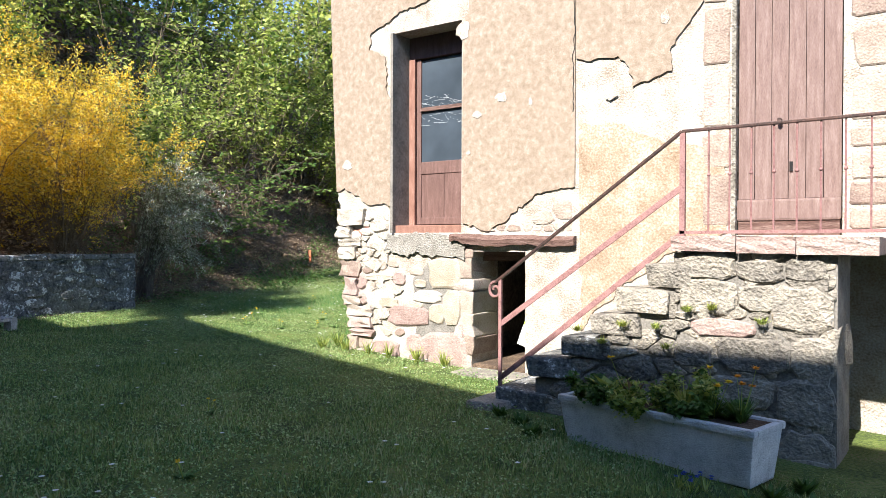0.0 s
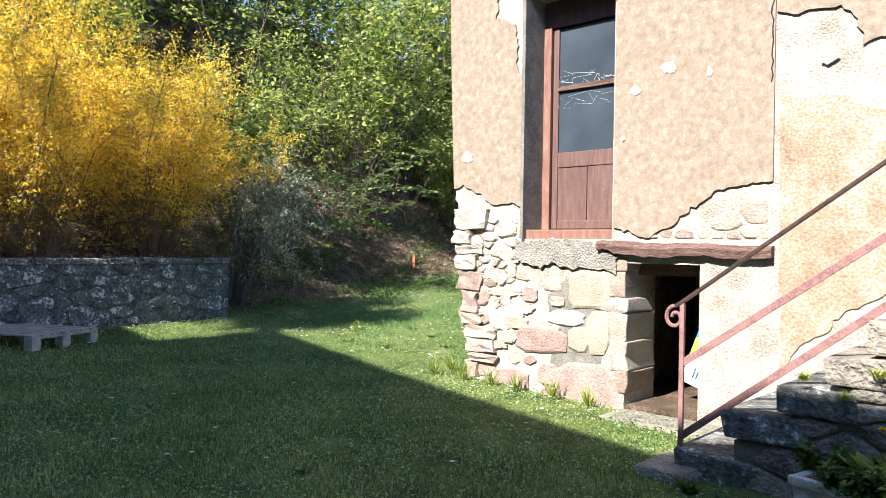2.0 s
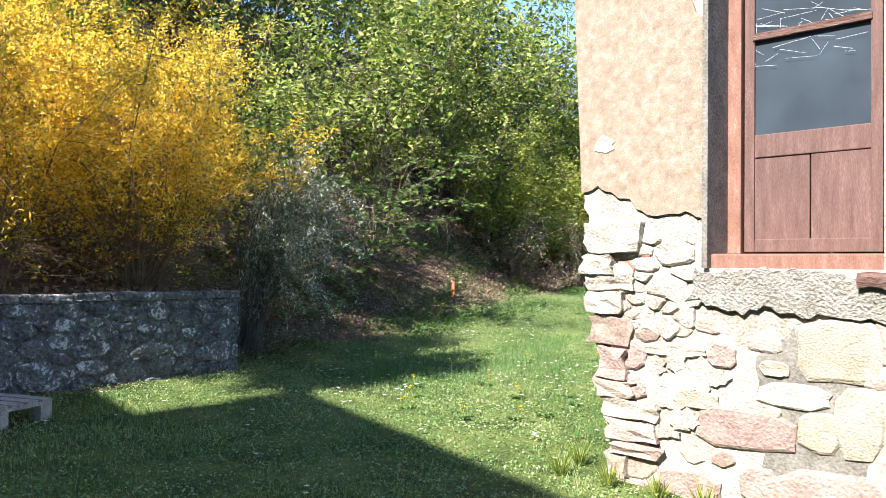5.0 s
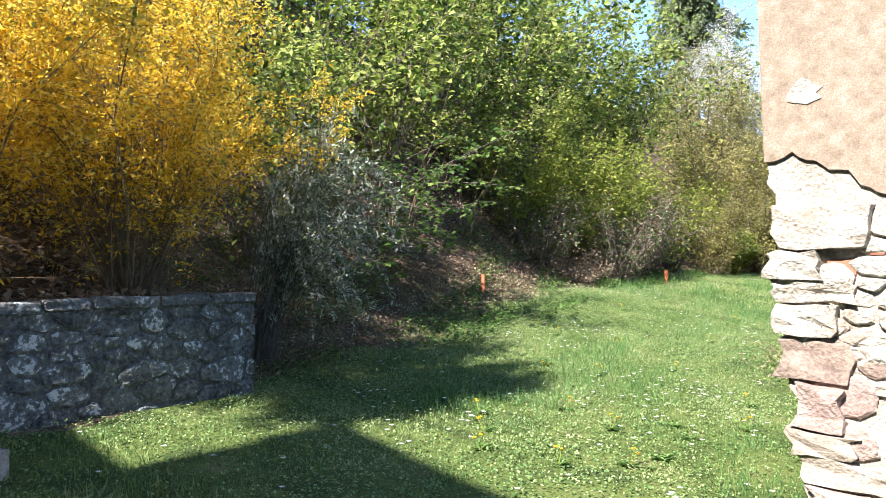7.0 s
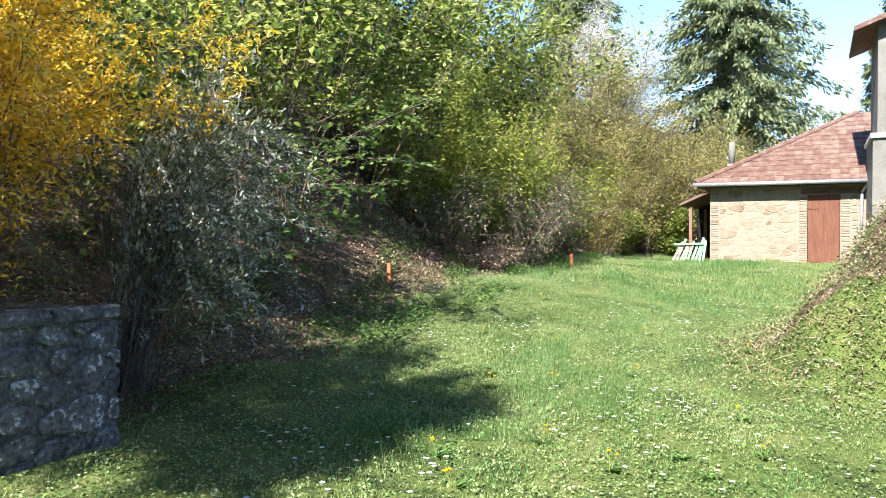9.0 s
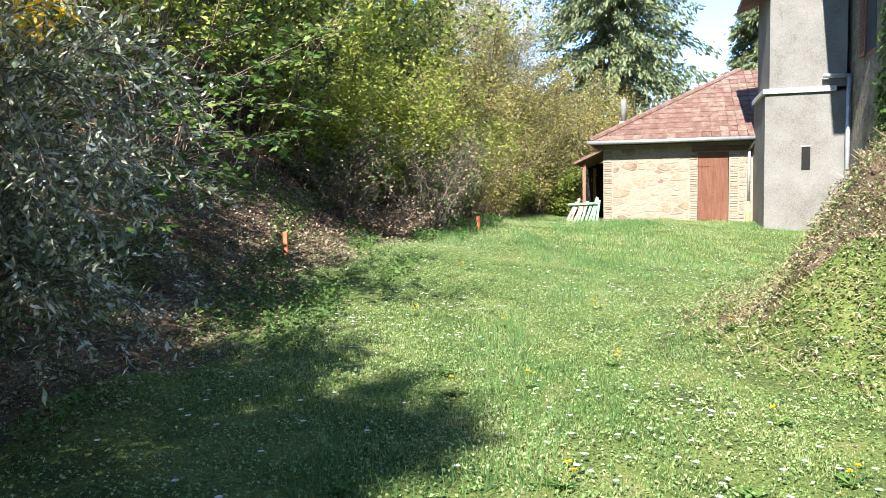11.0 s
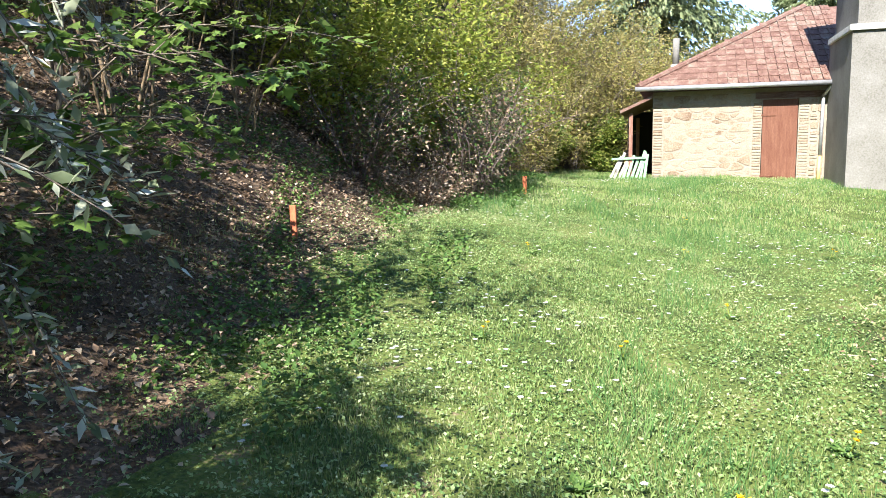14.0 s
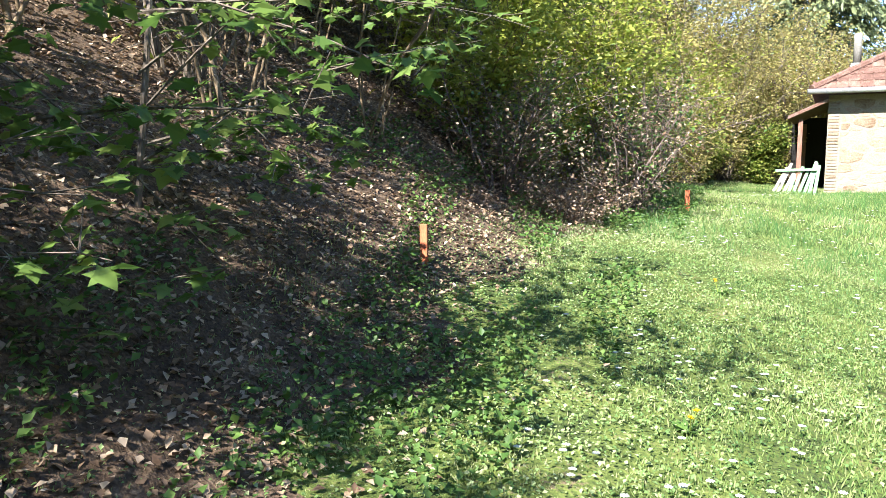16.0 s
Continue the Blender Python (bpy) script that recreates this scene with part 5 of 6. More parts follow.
# pallet by the raised bed
pal = thing("pallet", "weathered grey wooden pallet lying on the grass", "pallet", at_ground(-4.0, -3.45, 0.0), 24)
for k in range(7):
    part("board", box(0.0, 1.15, 0.125 * k, 0.125 * k + 0.09, 0.115, 0.135), M["greywood"], pal, bevel=0.003)
for x in (0.0, 0.52, 1.05):
    part("runner", box(x, x + 0.10, 0.0, 0.84, 0.093, 0.115), M["greywood"], pal)
    for y in (0.0, 0.37, 0.74):
        part("block", box(x, x + 0.10, y, y + 0.10, -0.02, 0.093), M["greywood"], pal)

# orange marker stakes
for k, (x, y, hh) in enumerate([(-6.75, 6.0, 0.30), (-6.42, 12.0, 0.30)]):
    st = thing("marker_stake", "short orange-painted wooden marker stake in the grass", "stake", at_ground(x, y, -0.05), 20 + 30 * k, "marker stakes")
    part("stake", box(-0.028, 0.028, -0.02, 0.02, 0.0, hh + 0.05), M["stake"], st, bevel=0.004)
# stump with dry twigs
shrub("dry_brush", "heap of dry grey twigs at the foot of the bank", "brushwood", at_ground(-7.0, 9.3), 0.9, 40, 1.2, L["dry"], 1, 0.04, 0.05, 300, 0.3, 5, 0.006)

# faded green pickets leaning by the lean-to
pk = thing("picket_panel", "broken panel of faded green and grey pickets leaning by the lean-to", "fence", (-6.85, 20.95, float(height(-6.5, 21.0))), 10)
rp = random.Random(61)
for k in range(9):
    bm = box(-0.035, 0.035, 0, 0.02, 0, 0.70 + rp.uniform(-0.12, 0.16))
    bm.verts.ensure_lookup_table()
    ob = part("picket", bm, M["mint"] if k > 2 else M["greywood"], pk)
    ob.matrix_basis = pose(0.05 + 0.115 * k, 0.02 * (k % 2), 0, -14, 26 - 16 * k / 9 + rp.uniform(-7, 7), 0)
part("cross_bar", bar((0.1, 0.09, 0.55), (1.0, 0.09, 0.58), 0.06, 0.02), M["mint"], pk)

# cracks and patches of the front wall
# the crack is a thin strip, its inner shade coloured near-black
for pts, m in (([(2.965, 2.55), (2.978, 3.4), (2.972, 4.2), (2.96, 4.9)], "black"), ):
    bm = bmesh.new()
    line = jag(pts, 0.012, 0.05, 21, False)
    vs = [(bm.verts.new((x - 0.005, 0.012, z)), bm.verts.new((x + 0.004, 0.012, z))) for x, z in line]
    for (a, b), (c, d) in zip(vs, vs[1:]):
        bm.faces.new((a, b, d, c))
    part("crack", bm, M[m], house)
for k, (x, z, w, h) in enumerate([(1.86, 2.63, 0.13, 0.09), (2.16, 2.78, 0.16, 0.12), (0.03, 2.2, 0.16, 0.14), (1.69, 3.55, 0.2, 0.22), (2.5, 2.7, 0.05, 0.1), (1.76, 2.24, 0.06, 0.05), (3.86, 3.3, 0.09, 0.16), (3.35, 2.66, 0.14, 0.09)]):
    r = random.Random(70 + k)
    o = [(x + w / 2 * math.cos(a) * r.uniform(0.6, 1.1), z + h / 2 * math.sin(a) * r.uniform(0.6, 1.1)) for a in [2 * math.pi * j / 14 for j in range(14)]]
    part("bare_patch", slab(jag(o, 0.006, 0.02, k), [], 0.011, 0.02), M["lime"], house, "patch of pale bare mortar")
# bricks showing in the corner
for x, z, w in ((0.05, 1.42, 0.09), (0.19, 1.41, 0.12), (0.33, 1.5, 0.06)):
    part("brick", box(x - w / 2, x + w / 2, 0.022, 0.06, z - 0.035, z + 0.035), flat("brick_red", (0.36, 0.13, 0.08), 0.9), house, "red brick in the rubble", bevel=0.008)
# lime smeared over the rubble of the wall foot
rs = random.Random(61)
for k in range(20):
    x, z, w, h = rs.uniform(0.3, 1.5), rs.uniform(0.35, 1.3), rs.uniform(0.14, 0.42), rs.uniform(0.08, 0.2)
    if k < 4:
        x, z, w, h = 0.5 + 0.1 * k, 0.6 + 0.08 * k, 0.45, 0.22
    if z + h / 2 > (1.34 if x + w / 2 > 0.66 else 1.62) or x + w / 2 > 1.0:
        continue
    o = [(x + w / 2 * math.cos(a) * rs.uniform(0.5, 1.05), z + h / 2 * math.sin(a) * rs.uniform(0.5, 1.05)) for a in [2 * math.pi * j / 16 for j in range(16)]]
    part("lime_smear", slab(jag(o, 0.008, 0.02, k), [], 0.016 - 0.0004 * k, 0.034), M["lime"], house)
# quoins of the worn corner
rng = random.Random(31)
z = -0.05
while z < 1.6:
    h = rng.uniform(0.09, 0.21)
    x0 = corner_x(z + h / 2) + rng.uniform(-0.05, 0.04)
    bm = box(x0, x0 + rng.uniform(0.16, 0.45), 0.0 - rng.uniform(0, 0.03), 0.34, z + 0.01, z + h)
    bmesh.ops.subdivide_edges(bm, edges=bm.edges[:], cuts=2, use_grid_fill=True)
    for v in bm.verts:
        v.co += Vector((rng.uniform(-.032, .032), rng.uniform(-.016, .016), rng.uniform(-.013, .013)))
    part("quoin", bm, M["redstone" if rng.random() < 0.4 else "stone"] if z < 0.9 or rng.random() < 0.2 else M["lime"], house, bevel=0.005)
    z += h
# jamb stones of the cellar door
z = -0.15
while z < 1.2:
    h = rng.uniform(0.12, 0.26)
    bm = box(1.66 - rng.uniform(0, 0.12), 1.815 + rng.uniform(-.02, .02), 0.02, 0.5, z + 0.003, min(z + h, 1.26))
    bmesh.ops.subdivide_edges(bm, edges=bm.edges[:], cuts=1, use_grid_fill=True)
    for v in bm.verts:
        v.co += Vector((rng.uniform(-.02, .02), rng.uniform(-.014, .014), rng.uniform(-.012, .012)))
    part("jamb_stone", bm, M["stone"], house, bevel=0.014)
    z += h
# cobwebs on the panes
web = leafy("cobweb", [(0.6, 0.62, 0.62), (0.75, 0.77, 0.77)], 0.2)
bm = bmesh.new()
rng = random.Random(9)
for k in range(40):
    zb = dz0 + 1.46 if k % 3 else dz0 + 1.25
    a = Vector((rng.uniform(lx0 + 0.06, lx1 - 0.06), 0.333, zb + rng.uniform(-.02, .10)))
    b = a + Vector((rng.uniform(-.22, .22), 0, rng.uniform(-.05, .07)))
    b.x = min(max(b.x, lx0 + 0.06), lx1 - 0.06)
    rod(a, b, 0.0007, n=3, bm=bm)
tagged(part("cobweb", bm, web, door, "grey cobwebs across the panes"), kind="stuff")

# window with brown shutters high on the long wall, and a drain
win = new("upper_window")
win["label"] = "window with open brown louvred shutters"
win.parent = wing
win.matrix_basis = Matrix()
part("shutter", box(-1.55, -1.05, 0.02, 0.06, 4.55, 6.2), M["red_frame"], win, bevel=0.006)
for k in range(14):
    part("louvre", box(-1.50, -1.10, 0.055, 0.075, 4.65 + 0.11 * k, 4.72 + 0.11 * k), M["oldwood"], win)
part("pane", box(-2.3, -1.57, 0.0, 0.02, 4.6, 6.2), M["glass"], win)
part("window_frame", box(-2.36, -1.56, -0.02, 0.012, 4.5, 4.6), M["red_frame"], win)
# white blossom tree and bushes behind the lawn
bl = thing("blossom_tree", "slender tree covered in white blossom", "tree", at_ground(-12.7, 32.5))
s = twigs("branchwork", (0, 0, 0), 10, 10.2, 0.28, 0.06, M["bark"], bl, 320, 0.0, 4, 14)
foliage("blossom", s, 22, 0.16, 0.10, L["white"], bl, 321)
for k, (x, y, hh) in enumerate([(-7.9, 24.5, 1.7), (-9.3, 22.5, 1.6), (-7.0, 29, 2.5)]):
    shrub("round_bush", "low dark green bush at the end of the lawn", "shrub", at_ground(x, y), hh, 26, 0.6, L["green"], 6, 0.08, 0.11, 330 + k, 0.1, 6, 0.012, (L["deep"], 4), group="low bushes")
for k, (x, y, hh) in enumerate([(-6.9, 10.8, 1.9), (-7.6, 12.6, 2.3), (-7.9, 14.2, 2.2), (-8.4, 16.3, 2.3), (-7.7, 8.9, 1.6)]):
    shrub("bramble", "tangle of bare grey-violet stems with few leaves", "shrub", at_ground(x, y), hh, 34, 0.7, L["dry"], 1, 0.07, 0.06, 340 + k, 0.25, 4, 0.015, (L["weed"], 2), group="brambles", wood="bramble")

for k, (x, y, hh) in enumerate([(-8.4, 9.4, 3.2), (-8.1, 11.6, 3.0), (-9.0, 13.8, 3.6), (-8.7, 16.0, 3.0)]):
    shrub("leafy_bush", "loose bush in yellow-green spring leaf on the bank", "shrub", at_ground(x, y), hh, 16, 0.55, L["lime"], 4, 0.08, 0.10, 360 + 3 * k, 0.12, 6, 0.014, (L["green"], 2), (0.1, -0.1), 0, "leafy bushes", 0.6, "bronze")

# ---- lawn, flowers, litter and ivy ----
def clear_of_things(x, y):
    ok = ~((x > -0.12) & (y > -0.06) & (y < 2.85))
    ok &= ~((x > 2.75) & (x < 8.3) & (y > -1.25) & (y < 0.1))
    ok &= ~((x < -4.1) & (y < -0.1))
    lx, ly = x - 3.67, y + 1.67
    c, s = math.cos(radians(12.3)), math.sin(radians(12.3))
    u, v = lx * c - ly * s, lx * s + ly * c
    ok &= ~((u > 0.03) & (u < 1.43) & (v > 0.03) & (v < 0.40))
    ok &= ~((x > 1.8) & (x < 2.5) & (y > -0.06))
    return ok


def lawn(name, label, n, xr, yr, ln, wd, mat_, seed, thin=0.0):
    rng = np.random.default_rng(seed)
    x, y = rng.uniform(*xr, n), rng.uniform(*yr, n)
    wr = np.random.default_rng(99)
    clump = 0.5 + 0.16 * sum(np.sin((x * math.cos(a) + y * math.sin(a)) * f + p) for a, f, p in zip(wr.uniform(0, 6.3, 9), np.geomspace(1.1, 11, 9), wr.uniform(0, 6.3, 9)))
    clump = np.clip(clump, 0, 1)
    d = foot_of_hill(y) - x
    keep = clear_of_things(x, y) & (d < 0.7 + rng.normal(0, 0.5, n)) & (rng.random(n) > thin * (1 - clump))
    keep &= ~((x > -1.7 + 0.28 * np.maximum(y - 6, 0)) & (y > 4.6) & (y < 13) & (rng.random(n) < 0.5))
    keep &= ~((d > -1.6) & (rng.random(n) < 0.25))
    x, y, clump = x[keep], y[keep], clump[keep]
    n = len(x)
    p = np.stack([x, y, height(x, y) - 0.01], 1)
    a = rng.uniform(0, 2 * math.pi, n)
    tilt = np.abs(rng.normal(0, 0.45, n))
    ax = unit(np.stack([np.cos(a) * tilt, np.sin(a) * tilt, np.ones(n)], 1))
    up = np.stack([-np.sin(a), np.cos(a), np.zeros(n)], 1)
    l_ = rng.uniform(*ln, n) * (0.6 + 0.9 * clump)
    ob = cards(name, p, ax, up, l_, rng.uniform(*wd, n), mat_, fold=0.0)
    return tagged(ob, label, "grass", kind="stuff")


G1 = leafy("grass_blades", [(0.076, 0.140, 0.041), (0.151, 0.240, 0.071), (0.227, 0.320, 0.100), (0.313, 0.380, 0.153), (0.410, 0.420, 0.224)], 0.4, 0.5, 0.3, 0.3)
G3 = leafy("tall_grass_blades", [(0.06, 0.15, 0.05), (0.11, 0.23, 0.07), (0.18, 0.31, 0.10)], 0.4, 0.5, 0.3, 0.2)
G2 = leafy("clover_leaves", [(0.086, 0.170, 0.053), (0.162, 0.270, 0.083), (0.259, 0.370, 0.130), (0.400, 0.460, 0.236)], 0.35, 0.45, 0.4, 0.3)
lawn("grass", "short uneven lawn grass", 210000, (-6.6, 5.5), (-5.5, 4.0), (0.014, 0.040), (0.004, 0.008), G1, 401, 0.3)
lawn("grass", "longer meadow grass beyond the house", 230000, (-7.4, 0.2), (1.5, 11.0), (0.012, 0.042), (0.004, 0.009), G1, 402, 0.4)
lawn("grass", "meadow grass towards the outbuilding", 120000, (-9.5, 2.5), (10.5, 24.0), (0.03, 0.085), (0.010, 0.018), G1, 403, 0.2)
lawn("grass", "shaded lawn in the foreground", 60000, (-4.0, 8.0), (-6.5, -1.5), (0.03, 0.07), (0.006, 0.012), G1, 404, 0.3)


lawn("grass", "tall bluish tufts of meadow grass", 15000, (-3.6, -0.3), (0.6, 9.0), (0.06, 0.15), (0.003, 0.006), G3, 405, 1.9)
lawn("grass", "tall grass near the outbuilding", 30000, (-8.0, 1.0), (9.0, 21.0), (0.07, 0.16), (0.006, 0.010), G3, 406, 1.6)


def low_leaves(name, label, n, xr, yr, size, mat_, seed, where, flat_=0.35, dz=0.015, wide=0.7):
    rng = np.random.default_rng(seed)
    x, y = rng.uniform(*xr, n), rng.uniform(*yr, n)
    keep = where(x, y, rng)
    x, y = x[keep], y[keep]
    n = len(x)
    p = np.stack([x, y, height(x, y) + rng.uniform(0, dz, n)], 1)
    a = rng.uniform(0, 2 * math.pi, n)
    ax = unit(np.stack([np.cos(a), np.sin(a), rng.normal(0.1, flat_, n)], 1))
    up = unit(np.stack([rng.normal(0, 0.3, n), rng.normal(0, 0.3, n), np.ones(n)], 1))
    l_ = rng.uniform(0.5, 1.2, n) * size
    return tagged(cards(name, p, ax, up, l_, l_ * wide, mat_), label, "leaves", kind="stuff")


patchy = lambda x, y: np.sin(x * 2.1 + np.sin(y * 1.3) * 2) * np.cos(y * 1.9 - x) > -0.2
low_leaves("clover", "clover and small weeds in the lawn", 330000, (-7.2, 4.5), (-5, 12), 0.023, G2, 410, lambda x, y, r: clear_of_things(x, y) & (foot_of_hill(y) - x < 0.6 + r.normal(0, 0.4, len(x))) & (patchy(x, y) | (r.random(len(x)) < 0.5)), 0.5, 0.05)
low_leaves("leaf_litter", "dead brown leaves covering the bank", 130000, (-13, -4.4), (-0.3, 20), 0.048, L["dry"], 411, lambda x, y, r: (foot_of_hill(y) - x > 0.1 + r.normal(0, 0.35, len(x))) & clear_of_things(x, y), 0.5, 0.04)
low_leaves("leaf_litter", "dead brown leaves on the raised bed", 9000, (-8, -4.65), (-7, -0.5), 0.08, L["dry"], 412, lambda x, y, r: x < 0, 0.6, 0.05)
low_leaves("bank_plants", "green seedlings and ivy creeping over the bank", 46000, (-8.5, -4.6), (0.2, 18), 0.05, L["weed"], 413, lambda x, y, r: (foot_of_hill(y) - x > -1.1) & (np.sin(x * 2.7 + y) * np.sin(y * 1.7 + x) + 0.5 * np.sin(x * 7 + 3 * y) > 0.12 + 0.22 * np.maximum(foot_of_hill(y) - x - 0.6, 0)), 0.6, 0.14)
on_mound = lambda x, y, r: (x > -1.7 + 0.28 * np.maximum(y - 6, 0) + r.normal(0, 0.40, len(x))) & (y > 4.6 + 0.4 * np.sin(2 * x) + r.normal(0, 0.4, len(x)))
low_leaves("mound_litter", "dry stems and dead leaves on the mound", 42000, (-3.0, 2.0), (3.4, 15), 0.045, L["dry"], 414, on_mound, 0.9, 0.12, 0.4)
low_leaves("mound_ivy", "ivy and weeds creeping over the mound", 110000, (-3.0, 2.0), (3.2, 15), 0.034, L["olive"], 415, lambda x, y, r: on_mound(x, y, r) & (np.sin(x * 5.2 + 2.3 * y) * np.cos(y * 4.1 - x) + 0.5 * np.sin(x * 11 - 7 * y) > -0.3 + r.normal(0, 0.5, len(x))), 0.8, 0.20)

straw = leafy("dry_straw", [(0.22, 0.16, 0.09), (0.36, 0.28, 0.17), (0.48, 0.40, 0.27)], 0.2, 0.8)
rng = np.random.default_rng(416)
n = 15000
x, y = rng.uniform(-2.9, 1.5, n), rng.uniform(3.5, 13, n)
k = on_mound(x, y, rng)
x, y = x[k], y[k]
n = len(x)
a = rng.uniform(0, 6.3, n)
ob = cards("dry_stems", np.stack([x, y, height(x, y) + rng.uniform(0, 0.06, n)], 1), unit(np.stack([np.cos(a), np.sin(a), rng.normal(0.1, 0.5, n)], 1)), unit(rng.normal(0, 1, (n, 3))), rng.uniform(0.06, 0.22, n), rng.uniform(0.004, 0.009, n), straw)
tagged(ob, "dry straw and stems on the mound", "stems", kind="stuff")


def daisies(n, xr, yr, seed):
    rng = np.random.default_rng(seed)
    x, y = rng.uniform(*xr, n), rng.uniform(*yr, n)
    k = clear_of_things(x, y) & (foot_of_hill(y) - x < -0.5) & ((np.sin(x * 1.7 + y * 0.6) * np.cos(y * 1.3) > 0.15) | (rng.random(n) < 0.2))
    x, y = x[k], y[k]
    m = 9
    c = np.stack([x, y, height(x, y) + rng.uniform(0.035, 0.075, len(x))], 1)
    p = np.repeat(c, m, 0)
    a = np.tile(np.arange(m) * 2 * math.pi / m, len(x))
    ax = unit(np.stack([np.cos(a), np.sin(a), np.full(len(a), 0.25)], 1))
    ob = cards("daisies", p, ax, np.tile((0, 0, 1.0), (len(p), 1)), np.full(len(p), 0.020), np.full(len(p), 0.012), F["daisy"])
    tagged(ob, "small white daisies scattered in the grass", "flowers", kind="stuff")


daisies(2700, (-6.5, 1.0), (0.2, 20), 420)
daisies(160, (-5.5, 4.0), (-5, 0.5), 421)
rng = random.Random(77)
dand = rosette("dandelion", "yellow dandelion with jagged leaves in the lawn", "flower", at_ground(-1.7, 1.34, 0.0), 16, 0.11, 0.03, 0.35, L["weed"], 430, 2, F["yolk"], fh=0.12, group="dandelions")
for x, y in [(-2.23, 1.55), (-2.26, 0.54), (-2.6, 0.9), (-1.2, 0.7), (-1.5, 0.35), (-2.0, 0.2), (-3.55, 4.8), (-4.42, 4.71), (-3.0, 6.2), (-2.4, 3.9), (-1.6, 5.0), (-3.6, 8.6), (-2.8, 3.0), (-3.2, 2.6), (-4.9, 7.3), (-2.1, 9.8), (-1.0, 2.2), (-3.9, 11.5), (-1.3, 3.0), (2.4, -3.9), (1.3, -2.9), (3.4, -4.4)]:
    copy_thing(dand, pose(*at_ground(x, y, 0.0), 0, 0, rng.uniform(0, 360)))
# dock and plantain rosettes in the meadow
dock = rosette("dock", "broad-leaved weed rosette in the grass", "plant", at_ground(-3.4, 3.0, 0.0), 16, 0.10, 0.035, 0.5, L["weed"], 440, group="broad weeds")
for k in range(34):
    x, y = rng.uniform(-6.2, -0.8), rng.uniform(0.4, 11)
    if foot_of_hill(y) - x < 0.1:
        copy_thing(dock, pose(*at_ground(x, y, -0.01), 0, 0, rng.uniform(0, 360)) @ Matrix.Scale(rng.uniform(0.5, 1.1), 4))
for x, y in [(0.5, -0.14), (0.78, -0.12), (1.2, -0.15), (0.2, -0.18), (-0.15, -0.2), (1.55, -0.12), (-0.2, 0.1)]:
    rosette("grass_tuft", "long grass tuft at the foot of the wall", "grass", at_ground(x, y, -0.02), 44, 0.22, 0.012, 2.2, L["green"], int(450 + x * 10), group="tufts at the wall")
# ivy on the long wall, its leaves past counting
rng = np.random.default_rng(460)
n = 26000
u, z = -10.4 + 10.4 * rng.random(n) ** 1.3, rng.uniform(0.5, 8.0, n)
k = (np.sin(u * 1.1) + 0.6 * np.sin(z * 1.3 + u) + (-u - 3.2) * 0.45 > 0.4)
u, z = u[k], z[k]
n = len(u)
pts = np.stack([u, rng.uniform(0.01, 0.13, n), z], 1)
ax = unit(np.stack([rng.normal(0, 0.7, n), rng.uniform(0.1, 0.8, n), rng.normal(-0.5, 0.4, n)], 1))
ob = cards("ivy", pts, ax, np.tile((0, 1.0, 0.3), (n, 1)), rng.uniform(0.06, 0.13, n), rng.uniform(0.06, 0.12, n), L["deep"], wing)
tagged(ob, kind="stuff")

# ---- masonry and tiles, piece by piece ----
r1 = random.Random(501)


def field_stone(parent, x, z, w, h, proud, material, rng, y):
    """One squarish stone with a rough rounded outline, a cut edge and an uneven face towards -y."""
    n, out = 12, []
    for k in range(n):
        a = 2 * math.pi * (k + rng.uniform(-0.25, 0.25)) / n
        c, q = math.cos(a), math.sin(a)
        r = (abs(c) ** 7 + abs(q) ** 7) ** (-1 / 7) * rng.uniform(0.90, 1.04)
        out.append((c * r * w / 2, q * r * h / 2))
    verts = [(a, 0.03, b) for a, b in out] + [(a, -proud * rng.uniform(0.3, 0.75), b) for a, b in out]
    verts += [(a * 0.90, -proud * rng.uniform(0.75, 1.15), b * 0.86) for a, b in out] + [(0, -proud * rng.uniform(0.7, 1.2), 0)]
    faces = []
    for k in range(n):
        q = (k + 1) % n
        faces += [(k, q, n + q, n + k), (n + k, n + q, 2 * n + q, 2 * n + k), (2 * n + k, 2 * n + q, 3 * n)]
    me = bpy.data.meshes.new("stone")
    me.from_pydata(verts, [], faces)
    me.materials.append(material)
    ob = new("stone", me)
    ob.parent = parent
    ob.matrix_basis = Matrix.LocRotScale((x, y, z), Euler((0, rng.uniform(-0.03, 0.03), 0)), None)


# the stones that show in the wall foot: middle, width, height; reddish ones, then buff ones
RED = [(0.95, 0.477, 0.58, 0.24), (1.42, 0.12, 0.62, 0.42), (1.03, 0.17, 0.21, 0.21), (0.82, 0.886, 0.17, 0.15), (0.20, 0.84, 0.28, 0.20), (0.22, 0.645, 0.26, 0.15), (0.24, 0.32, 0.26, 0.20), (0.62, 0.08, 0.4, 0.2)]
BUFF = [(1.45, 0.965, 0.44, 0.35), (1.22, 0.70, 0.40, 0.14), (1.545, 0.60, 0.24, 0.39), (1.35, 0.52, 0.21, 0.22), (0.66, 0.61, 0.30, 0.11), (0.52, 0.89, 0.42, 0.075), (1.12, 0.84, 0.16, 0.09), (1.06, 0.60, 0.2, 0.07)]
taken = RED + BUFF
near_stone = lambda x, z, w, h: any(abs(x - a) < (c + 0.6 * w) / 2 and abs(z - b) < (d + 0.6 * h) / 2 for a, b, c, d in taken)
for k, (x, z, w, h) in enumerate(taken):
    field_stone(house, x, z, w, h, 0.022, M["redstone"] if k < len(RED) else M["buffstone"], r1, 0.033)
